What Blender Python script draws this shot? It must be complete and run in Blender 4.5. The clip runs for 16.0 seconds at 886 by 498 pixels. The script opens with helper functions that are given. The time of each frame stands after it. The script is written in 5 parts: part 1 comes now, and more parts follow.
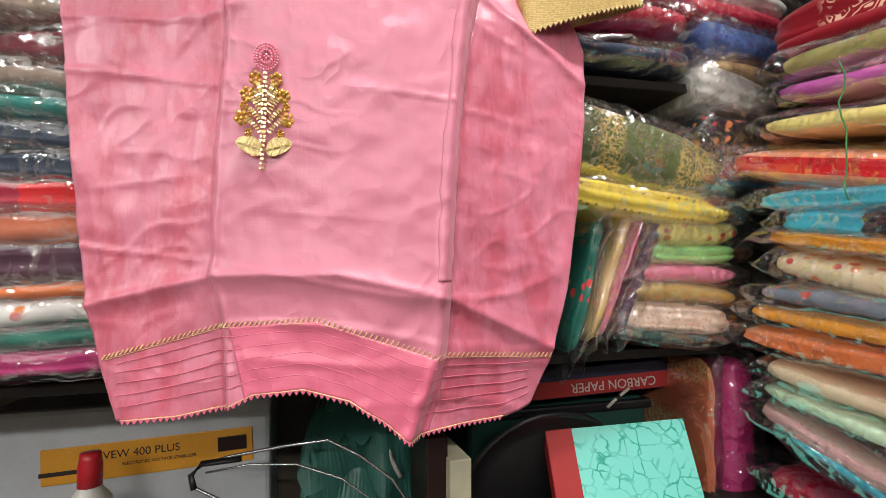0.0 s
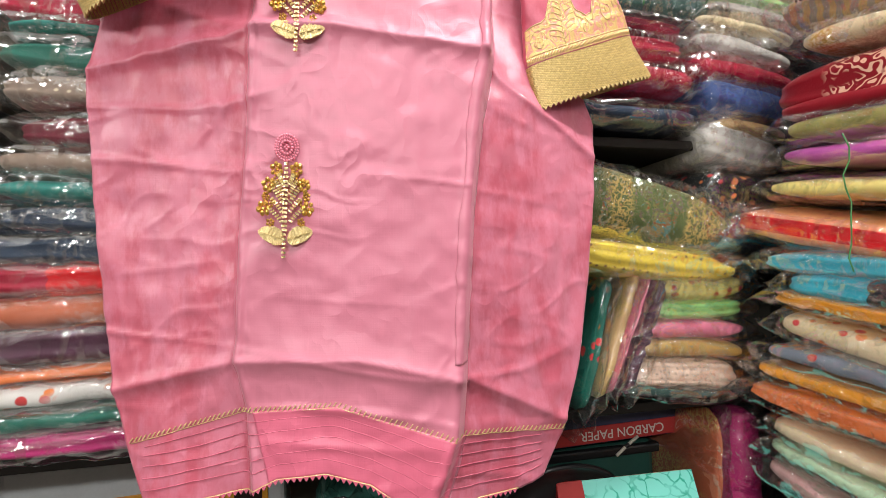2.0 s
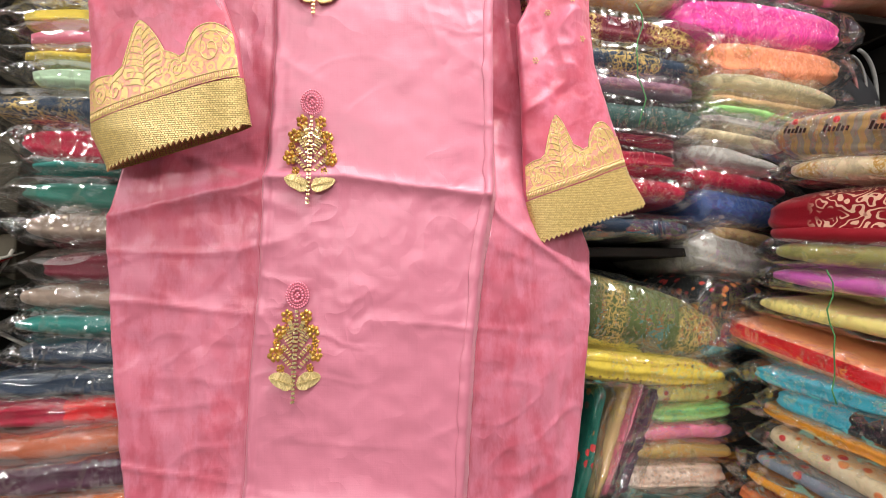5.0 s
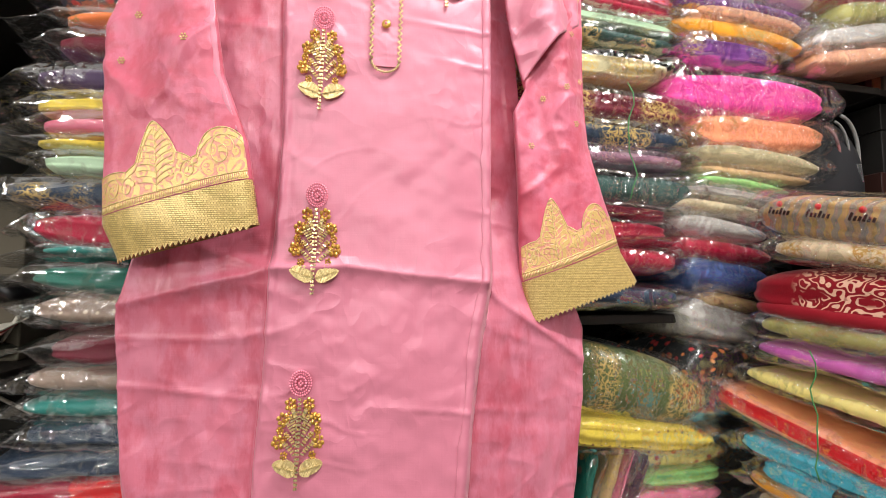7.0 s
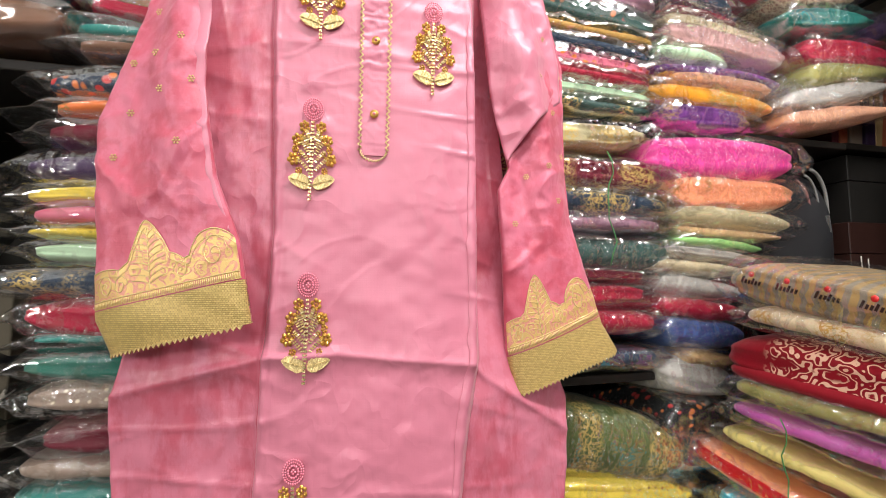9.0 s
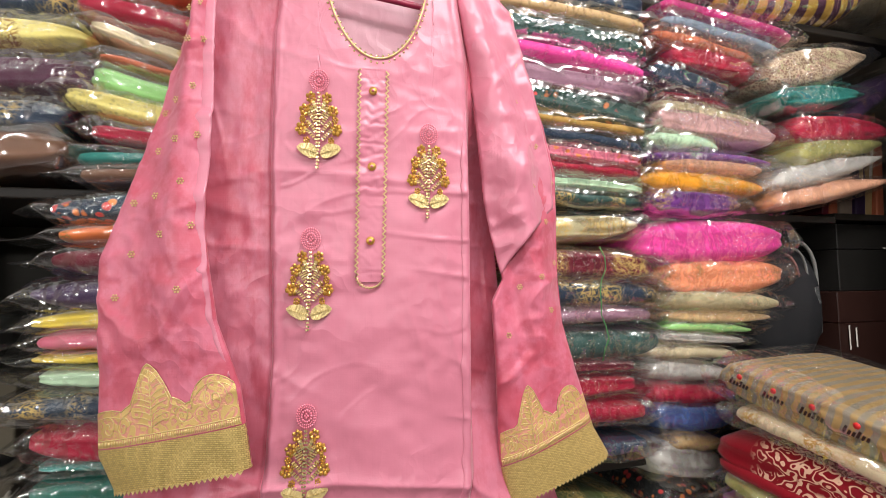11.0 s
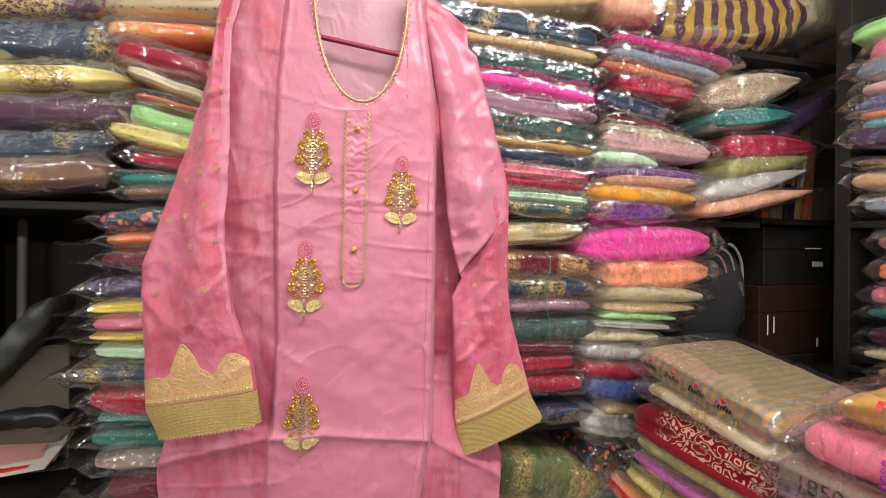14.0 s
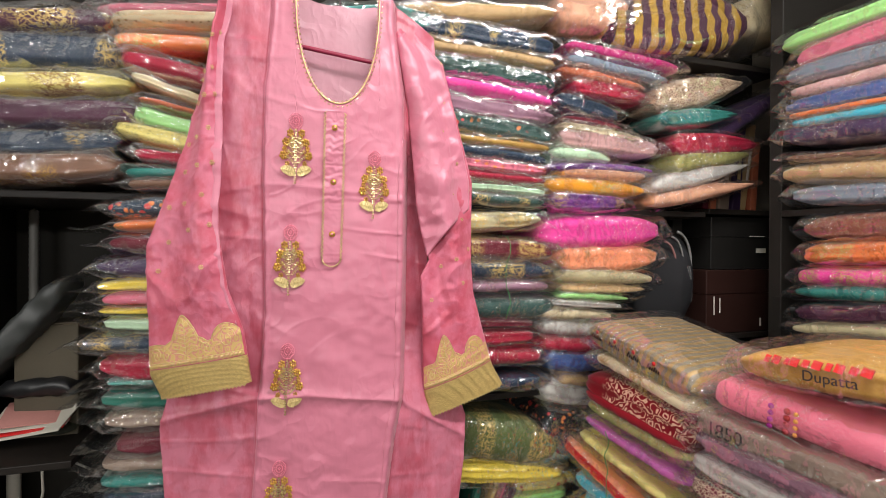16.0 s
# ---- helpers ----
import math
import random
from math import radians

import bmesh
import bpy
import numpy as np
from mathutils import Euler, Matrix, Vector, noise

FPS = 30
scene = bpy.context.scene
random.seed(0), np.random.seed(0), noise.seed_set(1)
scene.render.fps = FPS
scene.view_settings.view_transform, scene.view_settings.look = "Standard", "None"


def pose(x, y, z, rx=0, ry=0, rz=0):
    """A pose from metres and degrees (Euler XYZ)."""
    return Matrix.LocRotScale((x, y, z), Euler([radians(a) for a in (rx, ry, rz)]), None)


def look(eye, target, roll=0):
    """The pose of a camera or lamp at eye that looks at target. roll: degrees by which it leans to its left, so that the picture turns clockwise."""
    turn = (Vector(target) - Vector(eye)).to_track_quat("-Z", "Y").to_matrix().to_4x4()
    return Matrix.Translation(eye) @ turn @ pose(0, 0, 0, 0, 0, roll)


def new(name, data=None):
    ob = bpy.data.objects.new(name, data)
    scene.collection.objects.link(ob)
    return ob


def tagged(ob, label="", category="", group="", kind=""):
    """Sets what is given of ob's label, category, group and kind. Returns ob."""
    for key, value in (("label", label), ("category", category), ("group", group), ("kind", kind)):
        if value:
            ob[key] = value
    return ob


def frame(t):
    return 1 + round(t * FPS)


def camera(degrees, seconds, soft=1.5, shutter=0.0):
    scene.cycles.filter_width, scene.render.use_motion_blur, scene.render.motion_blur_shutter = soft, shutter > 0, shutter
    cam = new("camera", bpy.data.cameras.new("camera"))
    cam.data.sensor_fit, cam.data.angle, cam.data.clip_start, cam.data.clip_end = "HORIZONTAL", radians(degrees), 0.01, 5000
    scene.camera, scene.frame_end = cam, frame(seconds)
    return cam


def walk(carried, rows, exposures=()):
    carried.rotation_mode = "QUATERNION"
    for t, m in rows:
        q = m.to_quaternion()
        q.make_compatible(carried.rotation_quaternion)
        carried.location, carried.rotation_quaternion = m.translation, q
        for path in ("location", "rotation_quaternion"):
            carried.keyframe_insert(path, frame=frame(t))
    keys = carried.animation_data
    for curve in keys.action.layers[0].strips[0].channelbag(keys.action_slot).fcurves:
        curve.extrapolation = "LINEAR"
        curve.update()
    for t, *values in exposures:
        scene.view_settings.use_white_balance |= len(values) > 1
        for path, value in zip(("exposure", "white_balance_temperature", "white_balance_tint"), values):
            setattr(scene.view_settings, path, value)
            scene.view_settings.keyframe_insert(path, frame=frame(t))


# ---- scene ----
cam = camera(83.4, 16.0, soft=0.6)
PATH = [
    (0, (-0.0108, -0.0600, 1.1251), (0.0150, 1.9370, 1.2267), -0.90),
    (0.5, (-0.0146, -0.0600, 1.1372), (0.0102, 1.9370, 1.2398), -1.10),
    (1, (-0.0192, -0.0650, 1.1573), (0.0025, 1.9320, 1.2569), -1.20),
    (1.5, (-0.0238, -0.0710, 1.1814), (-0.0001, 1.9260, 1.2810), -1.20),
    (2, (-0.0244, -0.0780, 1.2074), (-0.0036, 1.9190, 1.3110), -1.30),
    (2.5, (-0.0249, -0.0830, 1.2314), (-0.0061, 1.9140, 1.3361), -1.30),
    (3, (-0.0275, -0.0900, 1.2555), (-0.0086, 1.9070, 1.3671), -1.30),
    (3.5, (-0.0271, -0.0950, 1.2775), (-0.0090, 1.9010, 1.3982), -1.20),
    (4, (-0.0267, -0.1020, 1.3055), (-0.0085, 1.8940, 1.4302), -0.90),
    (4.2, (-0.0275, -0.1040, 1.3155), (-0.0063, 1.8920, 1.4391), -0.80),
    (6.3, (-0.0290, -0.1260, 1.4025), (0.0127, 1.8680, 1.5518), -0.20),
    (6.5, (-0.0298, -0.1290, 1.4105), (0.0150, 1.8640, 1.5698), -0.20),
    (7, (-0.0344, -0.1380, 1.4366), (0.0225, 1.8540, 1.6016), -0.10),
    (7.5, (-0.0361, -0.1460, 1.4546), (0.0350, 1.8450, 1.6264), -0.30),
    (8, (-0.0386, -0.1570, 1.4797), (0.0474, 1.8340, 1.6512), -0.40),
    (8.5, (-0.0383, -0.1620, 1.4997), (0.0639, 1.8270, 1.6779), -0.50),
    (9, (-0.0377, -0.1650, 1.5317), (0.0794, 1.8240, 1.7067), -0.70),
    (9.5, (-0.0400, -0.1720, 1.5717), (0.0912, 1.8160, 1.7555), -0.90),
    (10, (-0.0405, -0.1790, 1.6037), (0.0902, 1.8060, 1.8115), -1.20),
    (10.2, (-0.0392, -0.1810, 1.6187), (0.0894, 1.8040, 1.8235), -1.40),
    (12.3, (-0.0256, -0.2370, 1.7665), (0.1027, 1.7590, 1.7853), 0.80),
    (12.5, (-0.0226, -0.2490, 1.7665), (0.1056, 1.7470, 1.7752), 0.90),
    (13, (-0.0137, -0.2860, 1.7633), (0.1153, 1.7100, 1.7600), 0.70),
    (13.5, (-0.0058, -0.3220, 1.7572), (0.1232, 1.6740, 1.7529), 0.60),
    (14, (0.0041, -0.3610, 1.7520), (0.1351, 1.6350, 1.7497), 0.50),
    (14.5, (0.0160, -0.3960, 1.7458), (0.1501, 1.6000, 1.7454), 0.30),
    (15, (0.0269, -0.4240, 1.7386), (0.1669, 1.5710, 1.7361), 0.20),
    (15.5, (0.0358, -0.4470, 1.7304), (0.1847, 1.5470, 1.7228), 0.20),
    (16, (0.0427, -0.4770, 1.7263), (0.2016, 1.5170, 1.7175), 0.30),
]
walk(cam, [(t, look(eye, target, roll)) for t, eye, target, roll in PATH], [(0.0, 0.12), (4.2, 0.06), (9.0, -0.12), (12.5, -0.42), (16.0, -0.44)])

# ---- light ----
world = bpy.data.worlds.new("world")
scene.world = world
world.use_nodes = True
world.node_tree.nodes["Background"].inputs[0].default_value = (0.9, 0.95, 1.0, 1)
world.node_tree.nodes["Background"].inputs[1].default_value = 0.08
TUBE_POWER = 28.0


def tube_lamp(name, m, length, watts):
    data = bpy.data.lights.new(name, "AREA")
    data.shape, data.size, data.size_y, data.energy = "RECTANGLE", length, 0.05, watts
    data.color = (1.0, 0.985, 0.965)
    ob = new(name, data)
    ob.matrix_world = m
    return ob


# ---- materials ----
RGB = {
    "teal": (0.02, 0.20, 0.17), "tan": (0.55, 0.36, 0.17), "peach": (0.75, 0.38, 0.24), "plum": (0.075, 0.018, 0.045),
    "cream": (0.72, 0.60, 0.38), "rose": (0.68, 0.16, 0.24), "orange": (0.80, 0.20, 0.05), "navy": (0.016, 0.034, 0.066),
    "forest": (0.03, 0.075, 0.065), "hotpink": (0.80, 0.05, 0.32), "mauve": (0.30, 0.15, 0.21), "mustard": (0.42, 0.24, 0.05),
    "red": (0.38, 0.004, 0.035), "mint": (0.52, 0.72, 0.48), "magenta": (0.46, 0.015, 0.15), "slate": (0.20, 0.24, 0.30),
    "rust": (0.50, 0.13, 0.06), "maroon": (0.14, 0.004, 0.02), "dustypink": (0.58, 0.33, 0.32), "purple": (0.16, 0.035, 0.22),
    "amber": (0.80, 0.33, 0.02), "brown": (0.20, 0.10, 0.06), "olive": (0.34, 0.32, 0.10), "ash": (0.52, 0.49, 0.45),
    "khaki": (0.52, 0.45, 0.26), "moss": (0.10, 0.13, 0.04), "yellow": (0.85, 0.64, 0.08), "coral": (0.88, 0.30, 0.15),
    "lime": (0.34, 0.68, 0.22), "blue": (0.06, 0.11, 0.30), "black": (0.012, 0.014, 0.014), "gold": (0.50, 0.33, 0.10),
    "lemon": (0.82, 0.70, 0.22), "pink": (0.82, 0.22, 0.34), "blush": (0.82, 0.60, 0.47), "velvet": (0.22, 0.0, 0.008),
    "orchid": (0.55, 0.11, 0.42), "turquoise": (0.05, 0.45, 0.58), "bronze": (0.48, 0.25, 0.05), "shaded_rust": (0.22, 0.065, 0.04), "rosepink": (0.88, 0.20, 0.29), "taupe": (0.30, 0.22, 0.17),
    "indigo": (0.055, 0.025, 0.08), "green": (0.01, 0.14, 0.10), "white": (0.78, 0.76, 0.72), "clear": (0.215, 0.18, 0.135),
}
SECOND = {
    "brocade": (0.62, 0.43, 0.14), "gold": (0.55, 0.33, 0.08), "motif": (0.36, 0.20, 0.05), "floral": (0.62, 0.05, 0.05),
    "lace": (0.70, 0.55, 0.38), "dots": (0.66, 0.56, 0.40), "embroidery": (0.72, 0.47, 0.33), "stripes": (0.55, 0.33, 0.05), "band": (0.70, 0.004, 0.01),
}


class Nodes:
    """A small writer of node trees."""

    def __init__(self, name):
        self.mat = bpy.data.materials.new(name)
        self.mat.use_nodes = True
        self.tree = self.mat.node_tree
        self.tree.nodes.clear()
        self.out = self.add("ShaderNodeOutputMaterial")

    def add(self, kind, **sockets):
        n = self.tree.nodes.new(kind)
        for key, value in sockets.items():
            self.put(n, key, value)
        return n

    def put(self, n, key, value):
        s = n.inputs[int(key[1:])] if key[0] == "i" and key[1:].isdigit() else n.inputs[key.replace("_", " ")]
        if hasattr(value, "links"):
            self.tree.links.new(value, s)
        else:
            s.default_value = value

    def noise(self, vec, scale, detail=3.0, rough=0.55):
        return self.add("ShaderNodeTexNoise", Vector=vec, Scale=scale, Detail=detail, Roughness=rough).outputs[0]

    def voronoi(self, vec, scale, feature="F1", out="Distance", rnd=1.0):
        n = self.add("ShaderNodeTexVoronoi")
        n.feature = feature
        self.put(n, "Vector", vec), self.put(n, "Scale", scale), self.put(n, "Randomness", rnd)
        return n.outputs[out]

    def math(self, op, a, b=0.0):
        n = self.add("ShaderNodeMath")
        n.operation = op
        self.put(n, "i0", a), self.put(n, "i1", b)
        return n.outputs[0]

    def ramp(self, fac, lo, hi):
        n = self.add("ShaderNodeMapRange")
        self.put(n, "i0", fac), self.put(n, "i1", lo), self.put(n, "i2", hi)
        return n.outputs[0]

    def mix(self, fac, a, b):
        n = self.add("ShaderNodeMix")
        n.data_type = "RGBA"
        self.put(n, "i0", fac), self.put(n, "i6", a), self.put(n, "i7", b)
        return n.outputs[2]

    def bump(self, height, strength, distance=0.002):
        return self.add("ShaderNodeBump", Height=height, Strength=strength, Distance=distance).outputs[0]

    def finish(self, shader):
        self.tree.links.new(shader, self.out.inputs[0])
        return self.mat


def rgba(c, k=1.0):
    return (min(1, c[0] * k), min(1, c[1] * k), min(1, c[2] * k), 1.0)


def object_coords(n):
    return n.add("ShaderNodeTexCoord").outputs["Object"]


def scaled(n, vec, sx, sy, sz):
    m = n.add("ShaderNodeMapping")
    n.put(m, "Vector", vec), n.put(m, "Scale", (sx, sy, sz))
    return m.outputs[0]


MADE = {}


def fabric(colour, pattern):
    """Folded cloth: a dyed ground with its weave and, by its pattern, a second colour in print, thread or sequins."""
    key = (colour, pattern)
    if key in MADE:
        return MADE[key]
    n = Nodes("cloth_%s_%s" % key)
    base = RGB[colour]
    vec = object_coords(n)
    shift = n.add("ShaderNodeObjectInfo").outputs["Random"]
    off = n.add("ShaderNodeVectorMath")
    off.operation = "ADD"
    comb = n.add("ShaderNodeCombineXYZ", X=n.math("MULTIPLY", shift, 3.0), Y=n.math("MULTIPLY", shift, 7.0), Z=shift)
    n.put(off, "i0", vec), n.put(off, "i1", comb.outputs[0])
    loose = off.outputs[0]
    soft = n.noise(loose, 18.0, 4.0)
    col = n.mix(soft, rgba(base, 0.80), rgba(base, 1.16))
    warp = n.noise(loose, 9.0, 2.0)
    second = SECOND.get(pattern, tuple(min(0.8, c * 0.85 + 0.06) if sum(base) < 1.2 else c * 0.68 for c in base))
    if colour in ("cream", "white", "lemon", "yellow") and pattern == "dots":
        second = (0.30, 0.17, 0.05)
    rough, metal, mask = 0.55, 0.0, None
    if pattern == "print":
        mask = n.math("MULTIPLY", n.ramp(n.voronoi(loose, 125.0), 0.34, 0.24), n.ramp(warp, 0.46, 0.58))
    elif pattern == "dots":
        mask = n.ramp(n.voronoi(loose, 75.0, rnd=0.35), 0.20, 0.14)
    elif pattern == "floral":
        petals = n.ramp(n.voronoi(loose, 58.0), 0.36, 0.28)
        leaf = n.voronoi(loose, 58.0, out="Color")
        second = n.mix(n.math("GREATER_THAN", leaf, 0.5), rgba(SECOND["floral"]), (0.75, 0.22, 0.06, 1))
        mask = n.math("MULTIPLY", petals, n.ramp(warp, 0.44, 0.50))
    elif pattern in ("brocade", "gold", "motif", "embroidery"):
        scrolls = n.ramp(n.math("ABSOLUTE", n.math("SUBTRACT", n.noise(loose, 105.0, 2.0), 0.5)), 0.06, 0.025)
        grains = n.ramp(n.voronoi(loose, 280.0), 0.5, 0.32)
        region = n.ramp(n.noise(scaled(n, loose, 1.0, 0.4, 0.4), {"brocade": 12.0, "gold": 14.0, "motif": 16.0, "embroidery": 6.0}[pattern], 1.0),
                        {"brocade": 0.50, "gold": 0.56, "motif": 0.57, "embroidery": 0.30}[pattern], {"brocade": 0.56, "gold": 0.62, "motif": 0.62, "embroidery": 0.36}[pattern])
        mask = n.math("MULTIPLY", n.math("MAXIMUM", scrolls, n.math("MULTIPLY", grains, 0.55)), region)
        rough, metal = 0.42, 0.35
        if pattern == "embroidery":
            x = n.add("ShaderNodeSeparateXYZ", Vector=vec).outputs[0]
            coil = n.math("SINE", n.math("MULTIPLY", n.noise(loose, 52.0, 1.0), 40.0))
            mask = n.math("MULTIPLY", n.math("MULTIPLY", n.ramp(coil, 0.25, 0.6), n.ramp(x, -0.075, -0.055)), n.ramp(n.noise(loose, 20.0, 1.0), 0.36, 0.42))
            metal = 0.1
    elif pattern == "stripes":
        wave = n.add("ShaderNodeTexWave", Vector=loose, Scale=7.0 if colour == "plum" else 19.0, Distortion=2.5, Detail=2.0)
        mask = n.ramp(wave.outputs[1], 0.42, 0.60)
        metal = 0.3
        if colour == "clear":
            second = (0.36, 0.23, 0.08)
    elif pattern == "band":
        x = n.add("ShaderNodeSeparateXYZ", Vector=vec).outputs[0]
        mask = n.math("MULTIPLY", n.math("GREATER_THAN", x, -0.01), n.math("LESS_THAN", x, 0.05))
        if colour == "coral":
            z = n.add("ShaderNodeSeparateXYZ", Vector=vec).outputs[2]
            mask = n.math("LESS_THAN", n.math("ABSOLUTE", z), 0.010)
        elif colour == "turquoise":
            second = (0.02, 0.02, 0.025)
    elif pattern == "lace":
        mask = n.ramp(n.voronoi(loose, 170.0, "DISTANCE_TO_EDGE"), 0.16, 0.06)
    if mask is not None:
        col = n.mix(mask, col, second if hasattr(second, "links") else rgba(second))
    weave = n.noise(scaled(n, vec, 1.0, 1.0, 0.5), 420.0, 2.0)
    drape = n.math("ABSOLUTE", n.math("SUBTRACT", n.noise(scaled(n, loose, 0.5, 1.0, 1.0), 26.0, 2.0), 0.5))
    height = n.math("ADD", n.math("MULTIPLY", weave, 0.16), n.math("MULTIPLY", drape, -1.0))
    b = n.add("ShaderNodeBsdfPrincipled", Base_Color=col, Roughness=rough, Normal=n.bump(height, 0.4, 0.004), Metallic=n.math("MULTIPLY", mask, metal) if mask is not None and metal else 0.0)
    b.inputs["Sheen Weight"].default_value = 0.04 if colour != "velvet" else 0.08
    b.inputs["Specular IOR Level"].default_value = 0.28
    MADE[key] = n.finish(b.outputs[0])
    return MADE[key]


def film_material():
    """Thin clear plastic: mostly see-through, with a sharp gloss that breaks over its creases."""
    n = Nodes("plastic_film")
    vec = object_coords(n)
    shift = n.math("MULTIPLY", n.add("ShaderNodeObjectInfo").outputs["Random"], 9.0)
    off = n.add("ShaderNodeVectorMath")
    off.operation = "ADD"
    n.put(off, "i0", vec), n.put(off, "i1", n.add("ShaderNodeCombineXYZ", X=shift, Y=shift, Z=shift).outputs[0])
    loose = off.outputs[0]
    folds = []
    for k, (sx, sz, scale, amount) in enumerate(((0.8, 1.5, 9.0, 1.0), (1.5, 0.8, 22.0, 0.65), (1.0, 1.3, 52.0, 0.24))):
        f = n.math("ABSOLUTE", n.math("SUBTRACT", n.noise(scaled(n, loose, sx, 1.0, sz), scale, 1.5, 0.5), 0.5))
        folds.append(n.math("MULTIPLY", f, -amount))
    loosely = n.ramp(n.noise(loose, 7.0, 2.0), 0.40, 0.60)
    nrm = n.bump(n.math("ADD", folds[0], n.math("MULTIPLY", n.math("ADD", folds[1], folds[2]), loosely)), 1.0, 0.028)
    fres = n.add("ShaderNodeFresnel", IOR=1.5, Normal=nrm).outputs[0]
    gloss = n.add("ShaderNodeBsdfGlossy", Color=(1.0, 1.0, 1.0, 1), Roughness=0.085, Normal=nrm)
    haze = n.add("ShaderNodeBsdfDiffuse", Color=(0.85, 0.87, 0.88, 1), Normal=nrm)
    clear = n.add("ShaderNodeBsdfTransparent", Color=(0.985, 0.985, 0.985, 1))
    veil = n.add("ShaderNodeMixShader", i0=0.008, i1=clear.outputs[0], i2=haze.outputs[0])
    s = n.add("ShaderNodeMixShader", i0=n.math("MINIMUM", n.math("ADD", n.math("MULTIPLY", fres, 1.35), 0.012), 0.32), i1=veil.outputs[0], i2=gloss.outputs[0])
    return n.finish(s.outputs[0])


def plain(name, c, rough=0.6, metal=0.0, vary=0.25, scale=12.0, bump=0.15, gloss=0.5):
    n = Nodes(name)
    vec = object_coords(n)
    big, fine = n.noise(vec, scale, 4.0), n.noise(vec, scale * 22, 3.0)
    col = n.mix(n.math("ADD", n.math("MULTIPLY", big, 0.7), n.math("MULTIPLY", fine, 0.3)), rgba(c, 1 - vary), rgba(c, 1 + vary))
    b = n.add("ShaderNodeBsdfPrincipled", Base_Color=col, Roughness=rough, Metallic=metal, Normal=n.bump(fine, bump, 0.001))
    b.inputs["Specular IOR Level"].default_value = gloss
    return n.finish(b.outputs[0])


def satin(name, c, sheer=0.0, rough=0.42, blocks=0.30):
    """Thin silk: threads that run both ways, soft cross puckers and, where it is sheer, streaks of the layers beneath."""
    n = Nodes(name)
    vec = object_coords(n)
    cloud = n.noise(scaled(n, vec, 1.0, 1.0, 0.6), 14.0, 4.0)
    slub = n.noise(scaled(n, vec, 3.0, 1.0, 150.0), 9.0, 3.0)
    warp = n.noise(scaled(n, vec, 150.0, 1.0, 2.0), 9.0, 3.0)
    tone = n.math("ADD", n.math("MULTIPLY", cloud, 0.93), n.math("MULTIPLY", slub, 0.07))
    k = 0.14 + 0.10 * sheer
    col = n.mix(tone, rgba(c, 1 - k), rgba((c[0], c[1] * 1.12, c[2] * 1.10), 1 + k * 0.7))
    if sheer:
        streak = n.ramp(n.noise(scaled(n, vec, 1.0, 1.0, blocks), 17.0, 6.0, 0.66), 0.46, 0.54)
        fine = n.ramp(n.noise(scaled(n, vec, 1.0, 1.0, 0.55), 48.0, 5.0, 0.65), 0.44, 0.56)
        streak = n.math("ADD", n.math("MULTIPLY", streak, 0.62), n.math("MULTIPLY", fine, 0.38))
        col = n.mix(n.math("MULTIPLY", streak, 0.85 * sheer), col, rgba((c[0] * 1.14, c[1] * 2.1, c[2] * 1.95)))
    fold = n.ramp(n.math("ABSOLUTE", n.math("SUBTRACT", n.noise(scaled(n, vec, 0.9, 1.0, 1.0), 9.0, 3.0, 0.5), 0.5)), 0.09, 0.0)
    dint = n.ramp(n.math("ABSOLUTE", n.math("SUBTRACT", n.noise(scaled(n, vec, 1.2, 1.0, 0.8), 23.0, 2.0, 0.5), 0.5)), 0.12, 0.0)
    wave = n.noise(scaled(n, vec, 1.0, 1.0, 0.9), 12.0, 2.0, 0.5)
    place = n.ramp(n.noise(vec, 5.0, 1.0), 0.38, 0.62)
    relief = n.math("ADD", n.math("MULTIPLY", n.math("ADD", fold, n.math("MULTIPLY", dint, 0.4)), n.math("MULTIPLY", place, 0.35)), wave)
    height = n.math("ADD", n.math("MULTIPLY", n.math("ADD", slub, warp), 0.016), relief)
    b = n.add("ShaderNodeBsdfPrincipled", Base_Color=col, Roughness=rough, Normal=n.bump(height, 0.75, 0.006))
    b.inputs["Sheen Weight"].default_value = 0.2
    b.inputs["Sheen Tint"].default_value = (1.0, 0.75, 0.78, 1)
    b.inputs["Specular IOR Level"].default_value = 0.55
    return n.finish(b.outputs[0])


PINK = (0.600, 0.176, 0.250)
M_SATIN = satin("pink_satin", PINK, 0.0, 0.38)
M_SATIN_SIDE = satin("pink_georgette", (0.53, 0.092, 0.140), 1.0, 0.38)
M_SLEEVE = satin("sheer_pink_sleeve", (0.54, 0.074, 0.122), 1.0, 0.50, 1.2)
M_HEM = satin("unlined_pink_satin", (0.66, 0.125, 0.205), 0.0, 0.38)
M_SATIN_BACK = satin("pale_pink_lining", (0.56, 0.24, 0.30))
M_FILM = film_material()
M_PINKBEAD = plain("pink_beads", (0.85, 0.25, 0.34), 0.3)
M_GOLDBEAD = plain("gold_sequins", (0.62, 0.37, 0.08), 0.30, 0.7, 0.35, 60.0)
M_THREAD = plain("old_gold_thread", (0.60, 0.44, 0.17), 0.42, 0.25, 0.45, 160.0, 0.6)
M_PALEGOLD = plain("pale_gold_thread", (0.72, 0.56, 0.26), 0.38, 0.45, 0.3, 80.0, 0.5)
M_MIRROR = plain("pale_gold_beads", (0.88, 0.70, 0.36), 0.26, 0.75, 0.2, 90.0)
M_SHELF = plain("dark_laminate", (0.014, 0.011, 0.009), 0.5, 0.0, 0.3, 7.0, gloss=0.22)
M_BACK = plain("shelf_back_panel", (0.018, 0.016, 0.012), 0.6, 0.0, 0.3, 5.0, gloss=0.2)
